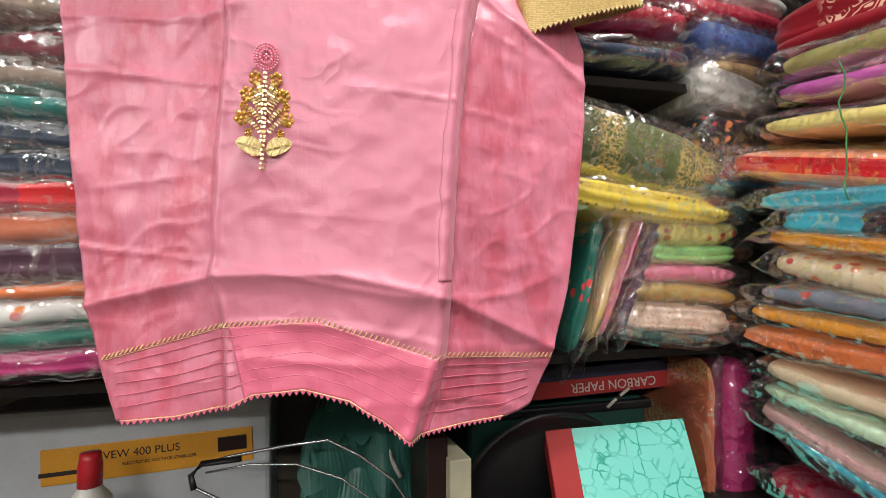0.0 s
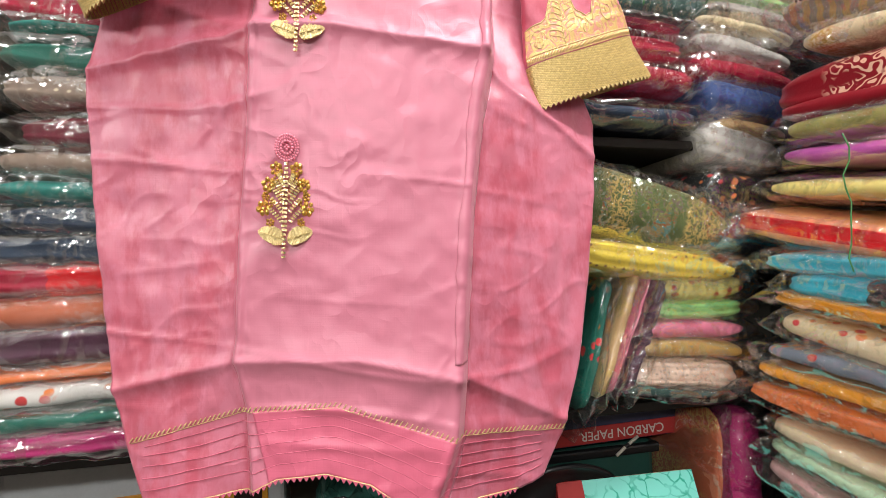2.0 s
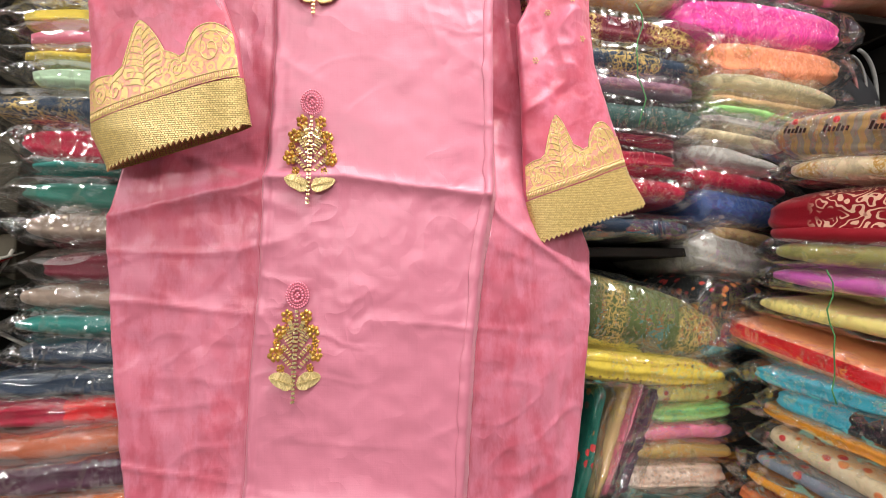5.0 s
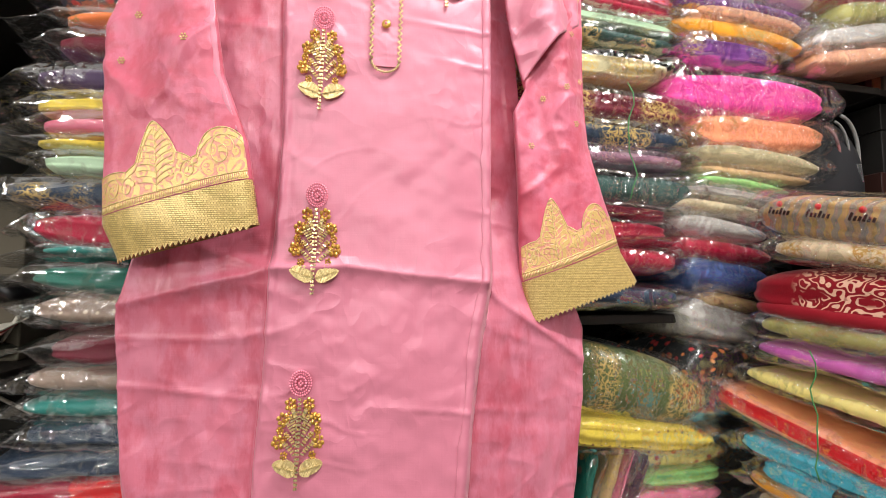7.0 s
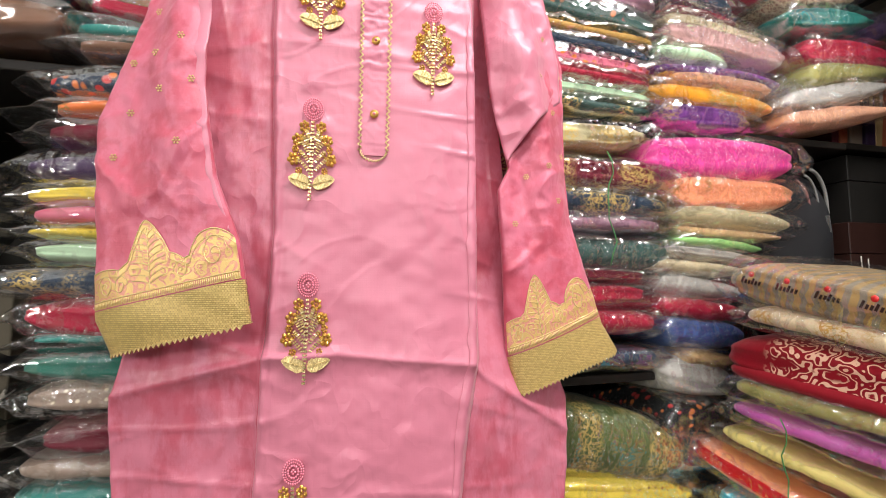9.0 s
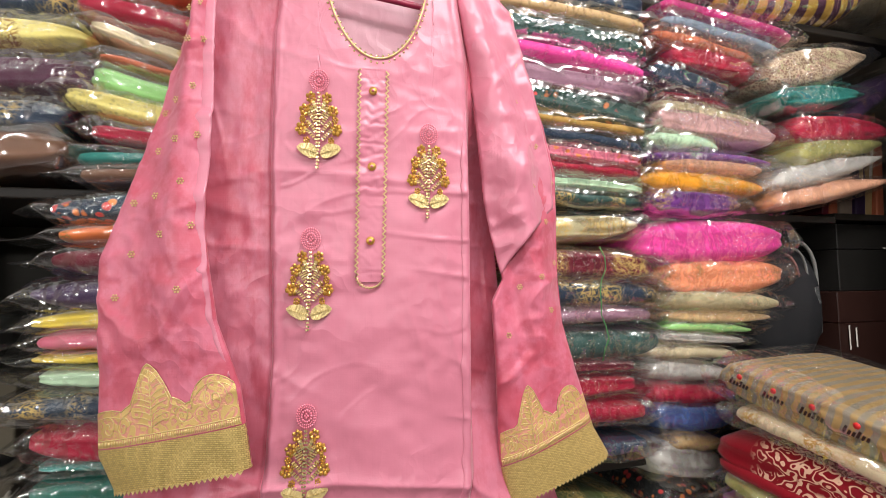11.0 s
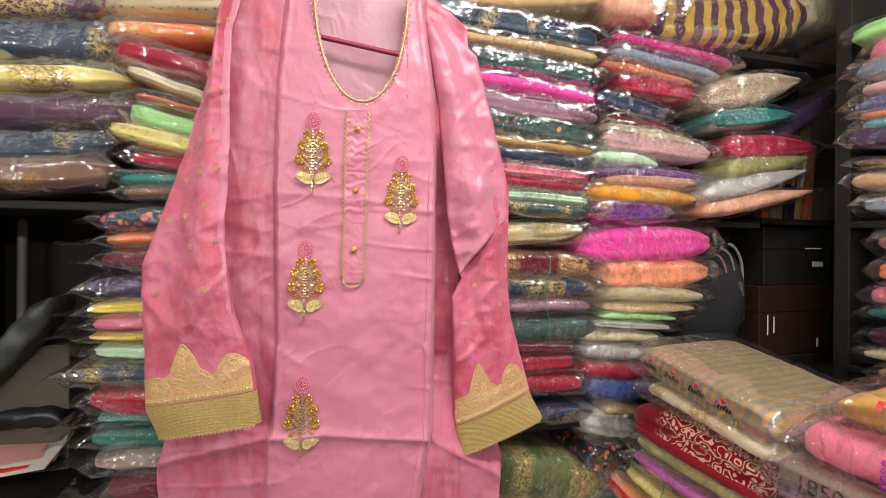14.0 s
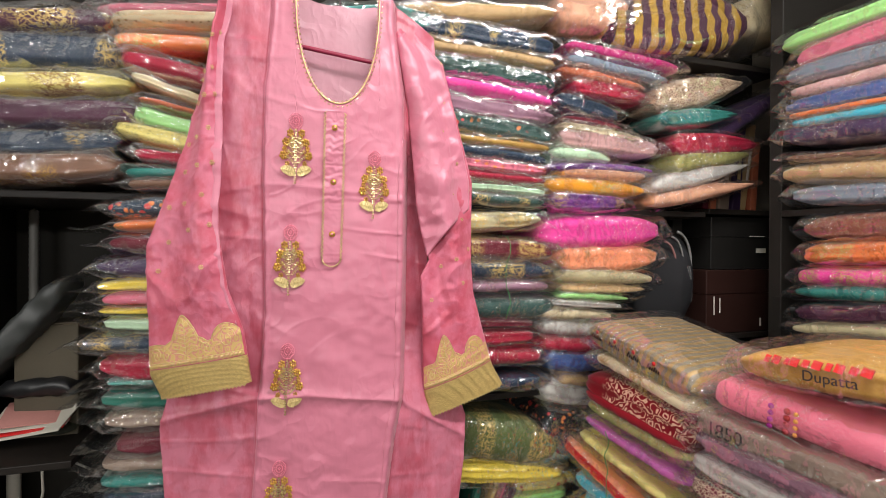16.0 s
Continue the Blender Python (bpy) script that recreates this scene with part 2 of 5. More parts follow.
M_WALL = plain("painted_wall", (0.22, 0.19, 0.15), 0.8, 0.0, 0.12, 3.0)
M_CEIL = plain("white_ceiling", (0.72, 0.72, 0.70), 0.85, 0.0, 0.06, 2.0)
M_FLOOR = plain("grey_floor", (0.30, 0.28, 0.26), 0.5, 0.0, 0.2, 3.0)
M_BLACK = plain("black_plastic", (0.012, 0.012, 0.013), 0.4)
M_GREY = plain("grey_painted_steel", (0.55, 0.57, 0.58), 0.45)
M_LABEL = plain("yellow_label", (0.80, 0.36, 0.03), 0.4)
M_INK = plain("dark_ink", (0.03, 0.02, 0.02), 0.5)
M_REDCAP = plain("red_plastic", (0.55, 0.02, 0.03), 0.35)
M_BOTTLE = plain("milky_plastic", (0.70, 0.68, 0.62), 0.3)
M_CHROME = plain("bright_wire", (0.55, 0.56, 0.56), 0.25, 0.9)
M_BOARDRED = plain("red_cloth_spine", (0.38, 0.022, 0.02), 0.6)
M_PAGES = plain("paper_edges", (0.68, 0.60, 0.42), 0.8)
M_DARKBOX = plain("dark_card", (0.012, 0.011, 0.010), 0.35, gloss=0.3)
M_WINE = plain("dark_wine_card", (0.024, 0.010, 0.008), 0.35, gloss=0.3)
M_CARBON = plain("navy_card", (0.02, 0.025, 0.06), 0.45)
M_CREAMINK = plain("pale_print", (0.60, 0.56, 0.50), 0.5)
M_CORD = plain("white_cord", (0.58, 0.55, 0.47), 0.5)
M_POST = plain("grey_post", (0.014, 0.012, 0.010), 0.5, gloss=0.22)
M_GREENBAG = plain("green_polythene", (0.045, 0.16, 0.13), 0.3)
M_STRING = plain("green_string", (0.05, 0.22, 0.06), 0.6)
M_ZIP = plain("dull_grey_zip", (0.20, 0.20, 0.19), 0.5)
M_DULLPINK = plain("dull_pink_piping", (0.30, 0.14, 0.13), 0.6)
M_VIOLET = plain("violet_thread", (0.42, 0.02, 0.30), 0.5)
M_REDINK = plain("red_print", (0.62, 0.02, 0.02), 0.4)


# ---- builders ----
def mesh_of(name, verts, faces, material, smooth=True):
    me = bpy.data.meshes.new(name)
    me.from_pydata(verts, [], faces)
    me.materials.append(material)
    if smooth:
        me.polygons.foreach_set("use_smooth", [True] * len(me.polygons))
    me.update()
    return me


def part(name, me, parent, label="", m=None):
    ob = new(name, me)
    ob.parent = parent
    if m is not None:
        ob.matrix_basis = m
    return tagged(ob, label)


def thing(name, m, label, category, group="", kind=""):
    return tagged_at(new(name), m, label, category, group, kind)


def tagged_at(ob, m, label, category, group, kind):
    ob.matrix_basis = m
    return tagged(ob, label, category, group, kind)


def bm_mesh(name, bm, material, smooth=False):
    me = bpy.data.meshes.new(name)
    bm.to_mesh(me)
    bm.free()
    me.materials.append(material)
    if smooth:
        me.polygons.foreach_set("use_smooth", [True] * len(me.polygons))
    return me


def box_mesh(name, sx, sy, sz, material, bevel=0.002):
    """A box with its middle at the origin and its edges eased."""
    bm = bmesh.new()
    bmesh.ops.create_cube(bm, size=1.0, matrix=Matrix.Diagonal((sx, sy, sz, 1)))
    if bevel:
        bmesh.ops.bevel(bm, geom=bm.edges[:], offset=min(bevel, 0.3 * min(sx, sy, sz)), segments=2, affect="EDGES", profile=0.5)
    return bm_mesh(name, bm, material)


def tube_mesh(name, points, r, material, sides=8, closed=False):
    """A round wire along points."""
    verts, faces, k = [], [], len(points)
    for i, p in enumerate(points):
        p = Vector(p)
        a = Vector(points[(i - 1) % k if closed else max(i - 1, 0)])
        b = Vector(points[(i + 1) % k if closed else min(i + 1, k - 1)])
        d = (b - a).normalized()
        side = d.cross(Vector((0.02, 0.13, 1)) if abs(d.z) < 0.9 else Vector((1, 0.1, 0))).normalized()
        up = side.cross(d)
        for j in range(sides):
            w = 2 * math.pi * j / sides
            verts.append(p + r * (math.cos(w) * side + math.sin(w) * up))
    for i in range(k if closed else k - 1):
        for j in range(sides):
            i2 = (i + 1) % k
            faces.append((i * sides + j, i * sides + (j + 1) % sides, i2 * sides + (j + 1) % sides, i2 * sides + j))
    if not closed:
        faces += [tuple(range(sides))[::-1], tuple((k - 1) * sides + j for j in range(sides))]
    return mesh_of(name, verts, faces, material)


def lathe_mesh(name, profile, material, sides=24):
    verts, faces = [], []
    for r, z in profile:
        verts += [(r * math.cos(2 * math.pi * j / sides), r * math.sin(2 * math.pi * j / sides), z) for j in range(sides)]
    for i in range(len(profile) - 1):
        faces += [(i * sides + j, i * sides + (j + 1) % sides, (i + 1) * sides + (j + 1) % sides, (i + 1) * sides + j) for j in range(sides)]
    faces += [tuple(range(sides))[::-1], tuple((len(profile) - 1) * sides + j for j in range(sides))]
    return mesh_of(name, verts, faces, material)


def lettering(name, text, size, material, parent, m, label=""):
    cu = bpy.data.curves.new(name, "FONT")
    cu.body, cu.size, cu.extrude, cu.align_x, cu.align_y = text, size, 0.0003, "CENTER", "CENTER"
    cu.materials.append(material)
    ob = new(name, cu)
    ob.parent = parent
    ob.matrix_basis = m
    return tagged(ob, label)


def lerp_table(table, z):
    """A value between the rows (z, value) of a short table."""
    if z <= table[0][0]:
        return table[0][1]
    for (z0, a), (z1, b) in zip(table, table[1:]):
        if z <= z1:
            f = (z - z0) / (z1 - z0)
            return a + (b - a) * f
    return table[-1][1]


def wobble(x, y, z, s):
    return noise.noise(Vector((x * s, y * s, z * s)))


# ---- packs of folded clothes ----
def tube_faces(nu, nv):
    faces = [(i * nv + j, (i + 1) * nv + j, (i + 1) * nv + (j + 1) % nv, i * nv + (j + 1) % nv) for i in range(nu) for j in range(nv)]
    return faces + [tuple(range(nv)), tuple(nu * nv + j for j in range(nv))[::-1]]


def pillow(w, d, h, seed, nu, nv, end, wrinkle, freq, sag, layers=0.0):
    """A soft slab: w wide, d deep, h thick, with flattened ends and, on its front, the grooves between its folds."""
    verts = []
    for i in range(nu + 1):
        a = -1 + 2 * i / nu
        e = max(0.05, 1 - abs(a) ** end) ** 0.5
        ed = 0.80 + 0.20 * max(0.0, 1 - abs(a) ** 8) ** 0.5
        for j in range(nv):
            w0 = 2 * math.pi * j / nv
            c, s = math.cos(w0), math.sin(w0)
            y = d / 2 * math.copysign(abs(c) ** 0.42, c) * ed
            z = h / 2 * math.copysign(abs(s) ** 0.62, s) * e
            x = a * w / 2
            k = noise.noise(Vector((x * freq + seed, y * freq, z * freq * 1.5)))
            k2 = noise.noise(Vector((x * freq * 2.7, y * freq * 2.7 + seed, z * freq * 3)))
            if layers and c < -0.3:
                f = (z / h + 0.5) * layers + 0.25 * k
                y += 0.0055 * math.exp(-(min(f % 1.0, 1 - f % 1.0) / 0.16) ** 2) - 0.002 * math.sin(math.pi * (f % 1.0))
            y += wrinkle * (k + 0.6 * k2)
            z += wrinkle * 0.9 * (k2 + 0.4 * k) + sag * (a * a - 0.4)
            x += wrinkle * 0.6 * k
            verts.append((x, y, z))
    return verts, tube_faces(nu, nv)


def wrapper(w, d, h, seed, fin0, fin1, sag, wrinkle, nu=46, nv=34):
    """A clear sleeve: snug over the cloth, pinched flat beyond its two ends into loose, crumpled fins."""
    verts = []
    x0, x1 = -w / 2 - fin0, w / 2 + fin1
    for i in range(nu + 1):
        f = i / nu
        x = x0 + (x1 - x0) * (f + 0.10 * math.sin(2 * math.pi * f) / math.pi * -0.8)
        over = max(0.0, -w / 2 + 0.012 - x, x - w / 2 + 0.012)
        fin = fin0 if x < 0 else fin1
        g = min(1.0, over / 0.030)
        g = g * g * (3 - 2 * g)
        tip = min(1.0, max(0.0, over - 0.02) / max(0.01, fin))
        half = (h / 2 + 0.0045) * (1 - g) + 0.0012
        depth = (d / 2 + 0.0125) * (1 - 0.22 * tip)
        droop = -0.35 * over * (0.4 + 0.6 * math.sin(seed)) + 0.010 * tip * math.sin(seed * 3.1)
        for j in range(nv):
            w0 = 2 * math.pi * j / nv
            c, s = math.cos(w0), math.sin(w0)
            y = depth * math.copysign(abs(c) ** 0.42, c)
            z = half * math.copysign(abs(s) ** 0.62, s)
            k = noise.noise(Vector((x * 22 + seed, y * 14, z * 34)))
            r = 1 - abs(noise.noise(Vector((x * 15 + z * 14, y * 22 + seed, z * 30 - x * 9)))) * 3.2
            y -= wrinkle * (0.8 * k + 0.7 * max(0.0, r)) * (1 if c < 0 else -1)
            z += wrinkle * (0.5 * k + 0.35 * max(0.0, r)) * (1 if s > 0 else -1) * (1 - g) + g * (0.010 * noise.noise(Vector((x * 30, y * 26 + seed, 1.0))) + droop)
            z += sag * ((2 * x / w) ** 2 - 0.4) * (1 - g) + sag * 0.6 * g
            verts.append((x, y, z))
    return verts, tube_faces(nu, nv)


WORDS = {
    "plain": "plain", "print": "printed", "brocade": "gold brocade", "dots": "dotted", "floral": "floral", "lace": "lace-trimmed", "crinkle": "crinkled", "motif": "motif embroidered",
    "stripes": "gold striped", "gold": "gold embroidered", "embroidery": "richly embroidered", "band": "banded",
}
SHOWN = {"dustypink": "dusty pink", "hotpink": "hot pink", "moss": "olive green", "forest": "dark green", "velvet": "red velvet", "clear": "brown", "ash": "pale grey", "rosepink": "bright rose pink", "shaded_rust": "shade-darkened rust"}
pack_seed = 0


def tapered(verts, w, taper):
    """Thin a pack towards one end, to the right for a positive taper, and lift nothing else."""
    out = []
    for x, y, z in verts:
        a = max(0.0, min(1.0, math.copysign(1, taper) * 2 * x / w + 0.15))
        out.append((x, y * (1 - 0.35 * abs(taper) * a * a), z * (1 - abs(taper) * a ** 1.5)))
    return out


def pack(m, w, d, h, colour, pattern, group, film=True, sag=None, taper=0.0):
    """One folded garment in its clear plastic sleeve, its middle at the pose m."""
    global pack_seed
    pack_seed += 1
    seed = pack_seed * 7.31
    rng = random.Random(pack_seed)
    if sag is None:
        sag = rng.uniform(-0.004, 0.004)
    shown = SHOWN.get(colour, colour)
    t = thing("packed_garment", m, "%s %s garment folded in clear plastic, stacked flat" % (shown, WORDS[pattern]), "clothes pack", group)
    v, f = pillow(w, d, h, seed, 24, 44, rng.choice((3.0, 4.5, 6.0, 9.0)), 0.0024, 12.0, sag, rng.choice((1.0, 1.0, 2.0)) if h < 0.045 else rng.choice((1.0, 2.0, 3.0)))
    v = tapered(v, w, taper) if taper else v
    part("garment", mesh_of("garment", v, f, fabric(colour, pattern if pattern != "crinkle" else "print")), t)
    if film and colour != "velvet":
        v, f = wrapper(w, d, h, seed + 3, rng.uniform(0.012, 0.050) + (0.02 if taper < 0 else 0.0), rng.uniform(0.012, 0.050) + (0.03 if taper > 0.6 else 0.0), sag, 0.0055 if pattern != "crinkle" else 0.011)
        v = tapered(v, w, taper * 0.9) if taper else v
        part("plastic_sleeve", mesh_of("plastic_sleeve", v, f, M_FILM), t, "crinkled clear plastic sleeve")
    elif film:
        v, f = pillow(w * 0.97, d, h * 0.35, seed + 9, 26, 24, 10, 0.004, 17.0, sag)
        part("folded_layer", mesh_of("folded_layer", v, f, fabric(colour, "plain")), t, "plain velvet under-layer", pose(0.004, -0.005, -h * 0.28))
    return t


SHELF = pose(0, 0.57, 0, 0, 0, 13.2)          # along the shelves' front edge
FPILE = pose(0.45, 0.53, 0, 0, 0, -70.5)      # along the near pile's visible side
SIDE = pose(0.956, 0.632, 0, 0, 0, -76.7)     # along the side shelf's front edge


def stack(rows, base, depth, proud, group, longer=0.0, thick=1.10, taper=0.0):
    made = []
    for u, z, tilt, w, h, colour, pattern in rows:
        w += longer
        made.append(pack(base @ pose(u + longer / 2, depth / 2 - proud, z, 0, -tilt, 0), w, depth, h * thick, colour, pattern, group, taper=taper))
    return made

# ---- the shop ----
def slab(name, base, u0, u1, d0, d1, z0, z1, material, label, category, bevel=0.002):
    """A board or panel between two corners in the frame of base."""
    ob = new(name, box_mesh(name, u1 - u0, d1 - d0, z1 - z0, material, bevel))
    ob.matrix_basis = base @ pose((u0 + u1) / 2, (d0 + d1) / 2, (z0 + z1) / 2)
    return tagged(ob, label, category, kind="structure")


IDENT = pose(0, 0, 0)
slab("floor", IDENT, -2.2, 2.4, -2.6, 2.0, -0.06, 0.0, M_FLOOR, "worn grey shop floor", "floor", 0)
slab("ceiling", IDENT, -2.2, 2.4, -2.6, 2.0, 2.8, 2.88, M_CEIL, "plain white shop ceiling", "ceiling", 0)
slab("wall_north", SHELF, -2.2, 1.7, 0.40, 0.50, 0.0, 2.8, M_WALL, "painted wall behind the shelves", "wall", 0)
slab("wall_east", SIDE, -0.6, 2.9, 0.42, 0.52, 0.0, 2.8, M_WALL, "painted wall behind the side shelf", "wall", 0)
slab("wall_west", IDENT, -2.0, -1.9, -2.5, 0.30, 0.0, 2.8, M_WALL, "painted side wall of the shop", "wall", 0)
slab("wall_south", IDENT, -2.0, 2.3, -2.6, -2.5, 0.0, 2.8, M_WALL, "painted wall behind the counter", "wall", 0)

# the main shelf unit
slab("shelf_back", SHELF, -1.30, 0.88, 0.33, 0.35, 1.0, 2.60, M_BACK, "dark back panel of the shelf unit", "shelf panel")
slab("shelf_board_top", SHELF, 0.40, 1.10, -0.005, 0.33, 2.203, 2.219, M_SHELF, "dark laminate top shelf board", "shelf board")
slab("shelf_board_upper", SHELF, -1.30, 0.848, -0.005, 0.33, 1.806, 1.820, M_SHELF, "dark laminate shelf board under the upper packs", "shelf board")
slab("shelf_board_middle", SHELF, -0.28, 0.37, -0.005, 0.33, 1.384, 1.398, M_SHELF, "dark laminate shelf board in the middle bay", "shelf board")
slab("shelf_board_lower", SHELF, -0.95, 0.848, 0.03, 0.328, 0.998, 1.012, M_SHELF, "dark laminate shelf board under the lower packs", "shelf board")
slab("shelf_board_bottom", SHELF, -1.30, 0.848, -0.10, 0.398, 0.66, 0.69, M_SHELF, "dark laminate bottom shelf", "shelf board")
slab("shelf_post_right", SHELF, 0.848, 0.882, 0.11, 0.33, 0.0, 2.60, M_POST, "dark grey upright of the shelf unit", "shelf post")
slab("shelf_post_left", SHELF, -0.80, -0.77, 0.10, 0.33, 0.69, 1.806, M_POST, "dark grey upright of the shelf unit", "shelf post")
slab("shelf_plinth", SHELF, -1.30, 0.90, -0.02, 0.33, 0.0, 0.66, M_SHELF, "dark closed base of the shelf unit", "shelf base")

# the corner bay and the side shelf
slab("corner_back", SHELF, 0.884, 1.36, 0.30, 0.33, 0.0, 2.60, M_BACK, "dark back panel of the corner bay", "shelf panel")
slab("corner_board_upper", SHELF, 0.884, 1.30, 0.02, 0.30, 1.818, 1.832, M_SHELF, "dark laminate board in the corner bay", "shelf board")
slab("corner_board_lower", SHELF, 0.884, 1.30, 0.02, 0.30, 1.48, 1.494, M_SHELF, "dark laminate board in the corner bay", "shelf board")
slab("side_back", SIDE, -0.05, 1.90, 0.30, 0.33, 0.0, 2.60, M_BACK, "dark back panel of the side shelf", "shelf panel")
slab("side_board_top", SIDE, -0.02, 1.85, 0.03, 0.30, 2.245, 2.262, M_SHELF, "dark laminate top board of the side shelf", "shelf board")
slab("side_board_upper", SIDE, -0.02, 1.85, -0.005, 0.30, 1.802, 1.817, M_SHELF, "dark laminate board of the side shelf", "shelf board")
slab("side_board_lower", SIDE, -0.02, 1.85, -0.005, 0.30, 1.495, 1.508, M_SHELF, "dark laminate board of the side shelf", "shelf board")
slab("side_post", SIDE, -0.055, -0.022, 0.0, 0.30, 0.0, 2.60, M_POST, "dark grey upright of the side shelf", "shelf post")
slab("side_plinth", SIDE, -0.02, 1.85, 0.0, 0.30, 0.0, 1.495, M_SHELF, "dark closed base of the side shelf", "shelf base")

# the counter that carries the near pile
slab("counter", FPILE, -0.20, 0.75, -0.02, 0.34, 0.0, 0.80, M_SHELF, "dark laminate counter top and body", "counter", 0.006)


def tube_light(m, length):
    t = thing("tube_light", m, "white tube light with its batten on the ceiling", "ceiling light", "tube lights")
    part("batten", box_mesh("batten", length, 0.05, 0.04, M_CEIL, 0.004), t, "white steel batten", pose(0, 0, 0.03))
    n = Nodes("tube_glow")
    e = n.add("ShaderNodeEmission", Color=(1.0, 0.96, 0.90, 1), Strength=9.0)
    part("tube", tube_mesh("tube", [(-length / 2 + 0.02, 0, -0.012), (0, 0, -0.012), (length / 2 - 0.02, 0, -0.012)], 0.013, n.finish(e.outputs[0]), 12), t, "lit white tube")
    return t


for x, y, turn, k in ((-0.10, -0.80, 8, 0.30), (0.60, -0.10, 20, 1.20)):
    tube_light(pose(x, y, 2.745, 0, 0, turn), 1.15)
    tube_lamp("tube_lamp", pose(x, y, 2.70, 0, 0, turn), 1.1, TUBE_POWER * k)


# Unseen tubes added on the walls to fill the light from front and left.
def fill_tube(m, watts):
    t = tube_light(m, 1.15)
    tagged(t, "unseen white tube light added on the wall as fill", "wall light")
    tube_lamp("tube_lamp", m @ pose(0, 0, -0.04), 1.1, watts)


fill_tube(pose(-0.75, -2.44, 2.20, 90, 0, 0), TUBE_POWER * 0.85)
fill_tube(pose(0.70, -2.44, 2.30, 90, 0, 0), TUBE_POWER * 0.42)
# added to brighten the pile's side that faces left
fill_tube(pose(-1.84, -0.90, 1.90, 90, 0, -90), TUBE_POWER * 0.70)
TOP_ROW = [
    (-0.011, 2.188, 8, 0.243, 0.068, "teal", "plain"),
    (0.210, 2.238, 7, 0.373, 0.048, "tan", "print"),
    (0.495, 2.281, 5, 0.214, 0.091, "peach", "plain"),
    (0.740, 2.292, 7, 0.469, 0.153, "plum", "stripes"),
    (1.048, 2.350, 4, 0.191, 0.105, "cream", "plain"),
    (-0.393, 2.152, 9, 0.244, 0.026, "rose", "print"),
    (-0.391, 2.137, 8, 0.199, 0.034, "cream", "dots"),
    (-0.398, 2.091, 4, 0.174, 0.038, "orange", "brocade"),
    (-0.621, 2.103, 8, 0.283, 0.042, "plum", "brocade"),
    (-0.616, 2.053, 4, 0.289, 0.065, "navy", "brocade"),
]
UPPER_NEAR = [
    (0.222, 2.185, -2, 0.348, 0.051, "navy", "brocade"),
    (0.217, 2.148, -1, 0.359, 0.029, "tan", "print"),
    (0.229, 2.110, -3, 0.336, 0.041, "forest", "dots"),
    (0.226, 2.069, -4, 0.329, 0.034, "hotpink", "plain"),
    (0.235, 2.030, -3, 0.324, 0.044, "mauve", "print"),
    (0.238, 1.990, -5, 0.306, 0.044, "forest", "floral"),
    (0.238, 1.957, -3, 0.292, 0.022, "mustard", "plain"),
    (0.237, 1.931, -4, 0.279, 0.027, "navy", "print"),
    (0.244, 1.905, -3, 0.266, 0.027, "rose", "floral"),
    (0.245, 1.881, -3, 0.257, 0.022, "red", "plain"),
    (0.249, 1.855, -2, 0.251, 0.018, "mint", "plain"),
    (0.247, 1.832, -3, 0.247, 0.025, "forest", "brocade"),
]
UPPER_MID = [
    (0.586, 2.184, -3, 0.336, 0.035, "magenta", "print"),
    (0.569, 2.152, -4, 0.302, 0.035, "slate", "print"),
    (0.524, 2.124, -4, 0.256, 0.034, "rust", "print"),
    (0.543, 2.098, -2, 0.219, 0.048, "red", "print"),
    (0.484, 2.053, -9, 0.177, 0.047, "navy", "plain"),
    (0.496, 2.018, -4, 0.184, 0.018, "maroon", "plain"),
    (0.529, 1.997, -5, 0.250, 0.026, "cream", "print"),
    (0.550, 1.976, -3, 0.291, 0.056, "dustypink", "print"),
    (0.463, 1.941, -3, 0.173, 0.034, "mint", "plain"),
    (0.524, 1.913, 1, 0.310, 0.029, "purple", "dots"),
    (0.530, 1.901, -0, 0.249, 0.034, "peach", "plain"),
    (0.507, 1.868, -1, 0.295, 0.047, "amber", "brocade"),
    (0.487, 1.834, -0, 0.220, 0.045, "purple", "brocade"),
]
UPPER_END = [
    (0.779, 2.124, 15, 0.246, 0.070, "brown", "lace"),
    (0.775, 2.060, 8, 0.213, 0.042, "teal", "print"),
    (0.834, 1.993, 4, 0.227, 0.057, "red", "print"),
    (0.820, 1.956, 9, 0.200, 0.046, "olive", "print"),
    (0.787, 1.911, 13, 0.271, 0.042, "ash", "plain"),
    (0.796, 1.869, 10, 0.288, 0.037, "peach", "plain"),
]
LOWER_NEAR = [
    (0.208, 1.783, 3, 0.315, 0.044, "khaki", "brocade"),
    (0.225, 1.723, -2, 0.349, 0.049, "maroon", "brocade"),
    (0.226, 1.676, -1, 0.349, 0.044, "navy", "brocade"),
    (0.219, 1.639, 0, 0.334, 0.027, "mauve", "plain"),
    (0.226, 1.595, -2, 0.349, 0.049, "forest", "print"),
    (0.207, 1.559, -2, 0.287, 0.019, "maroon", "plain"),
    (0.207, 1.527, -1, 0.287, 0.036, "red", "plain"),
    (0.221, 1.483, -1, 0.289, 0.041, "red", "print"),
    (0.221, 1.427, -1, 0.289, 0.032, "navy", "plain"),
    (0.238, 1.300, -13, 0.354, 0.098, "moss", "brocade"),
    (0.245, 1.225, -8, 0.363, 0.047, "yellow", "dots"),
]
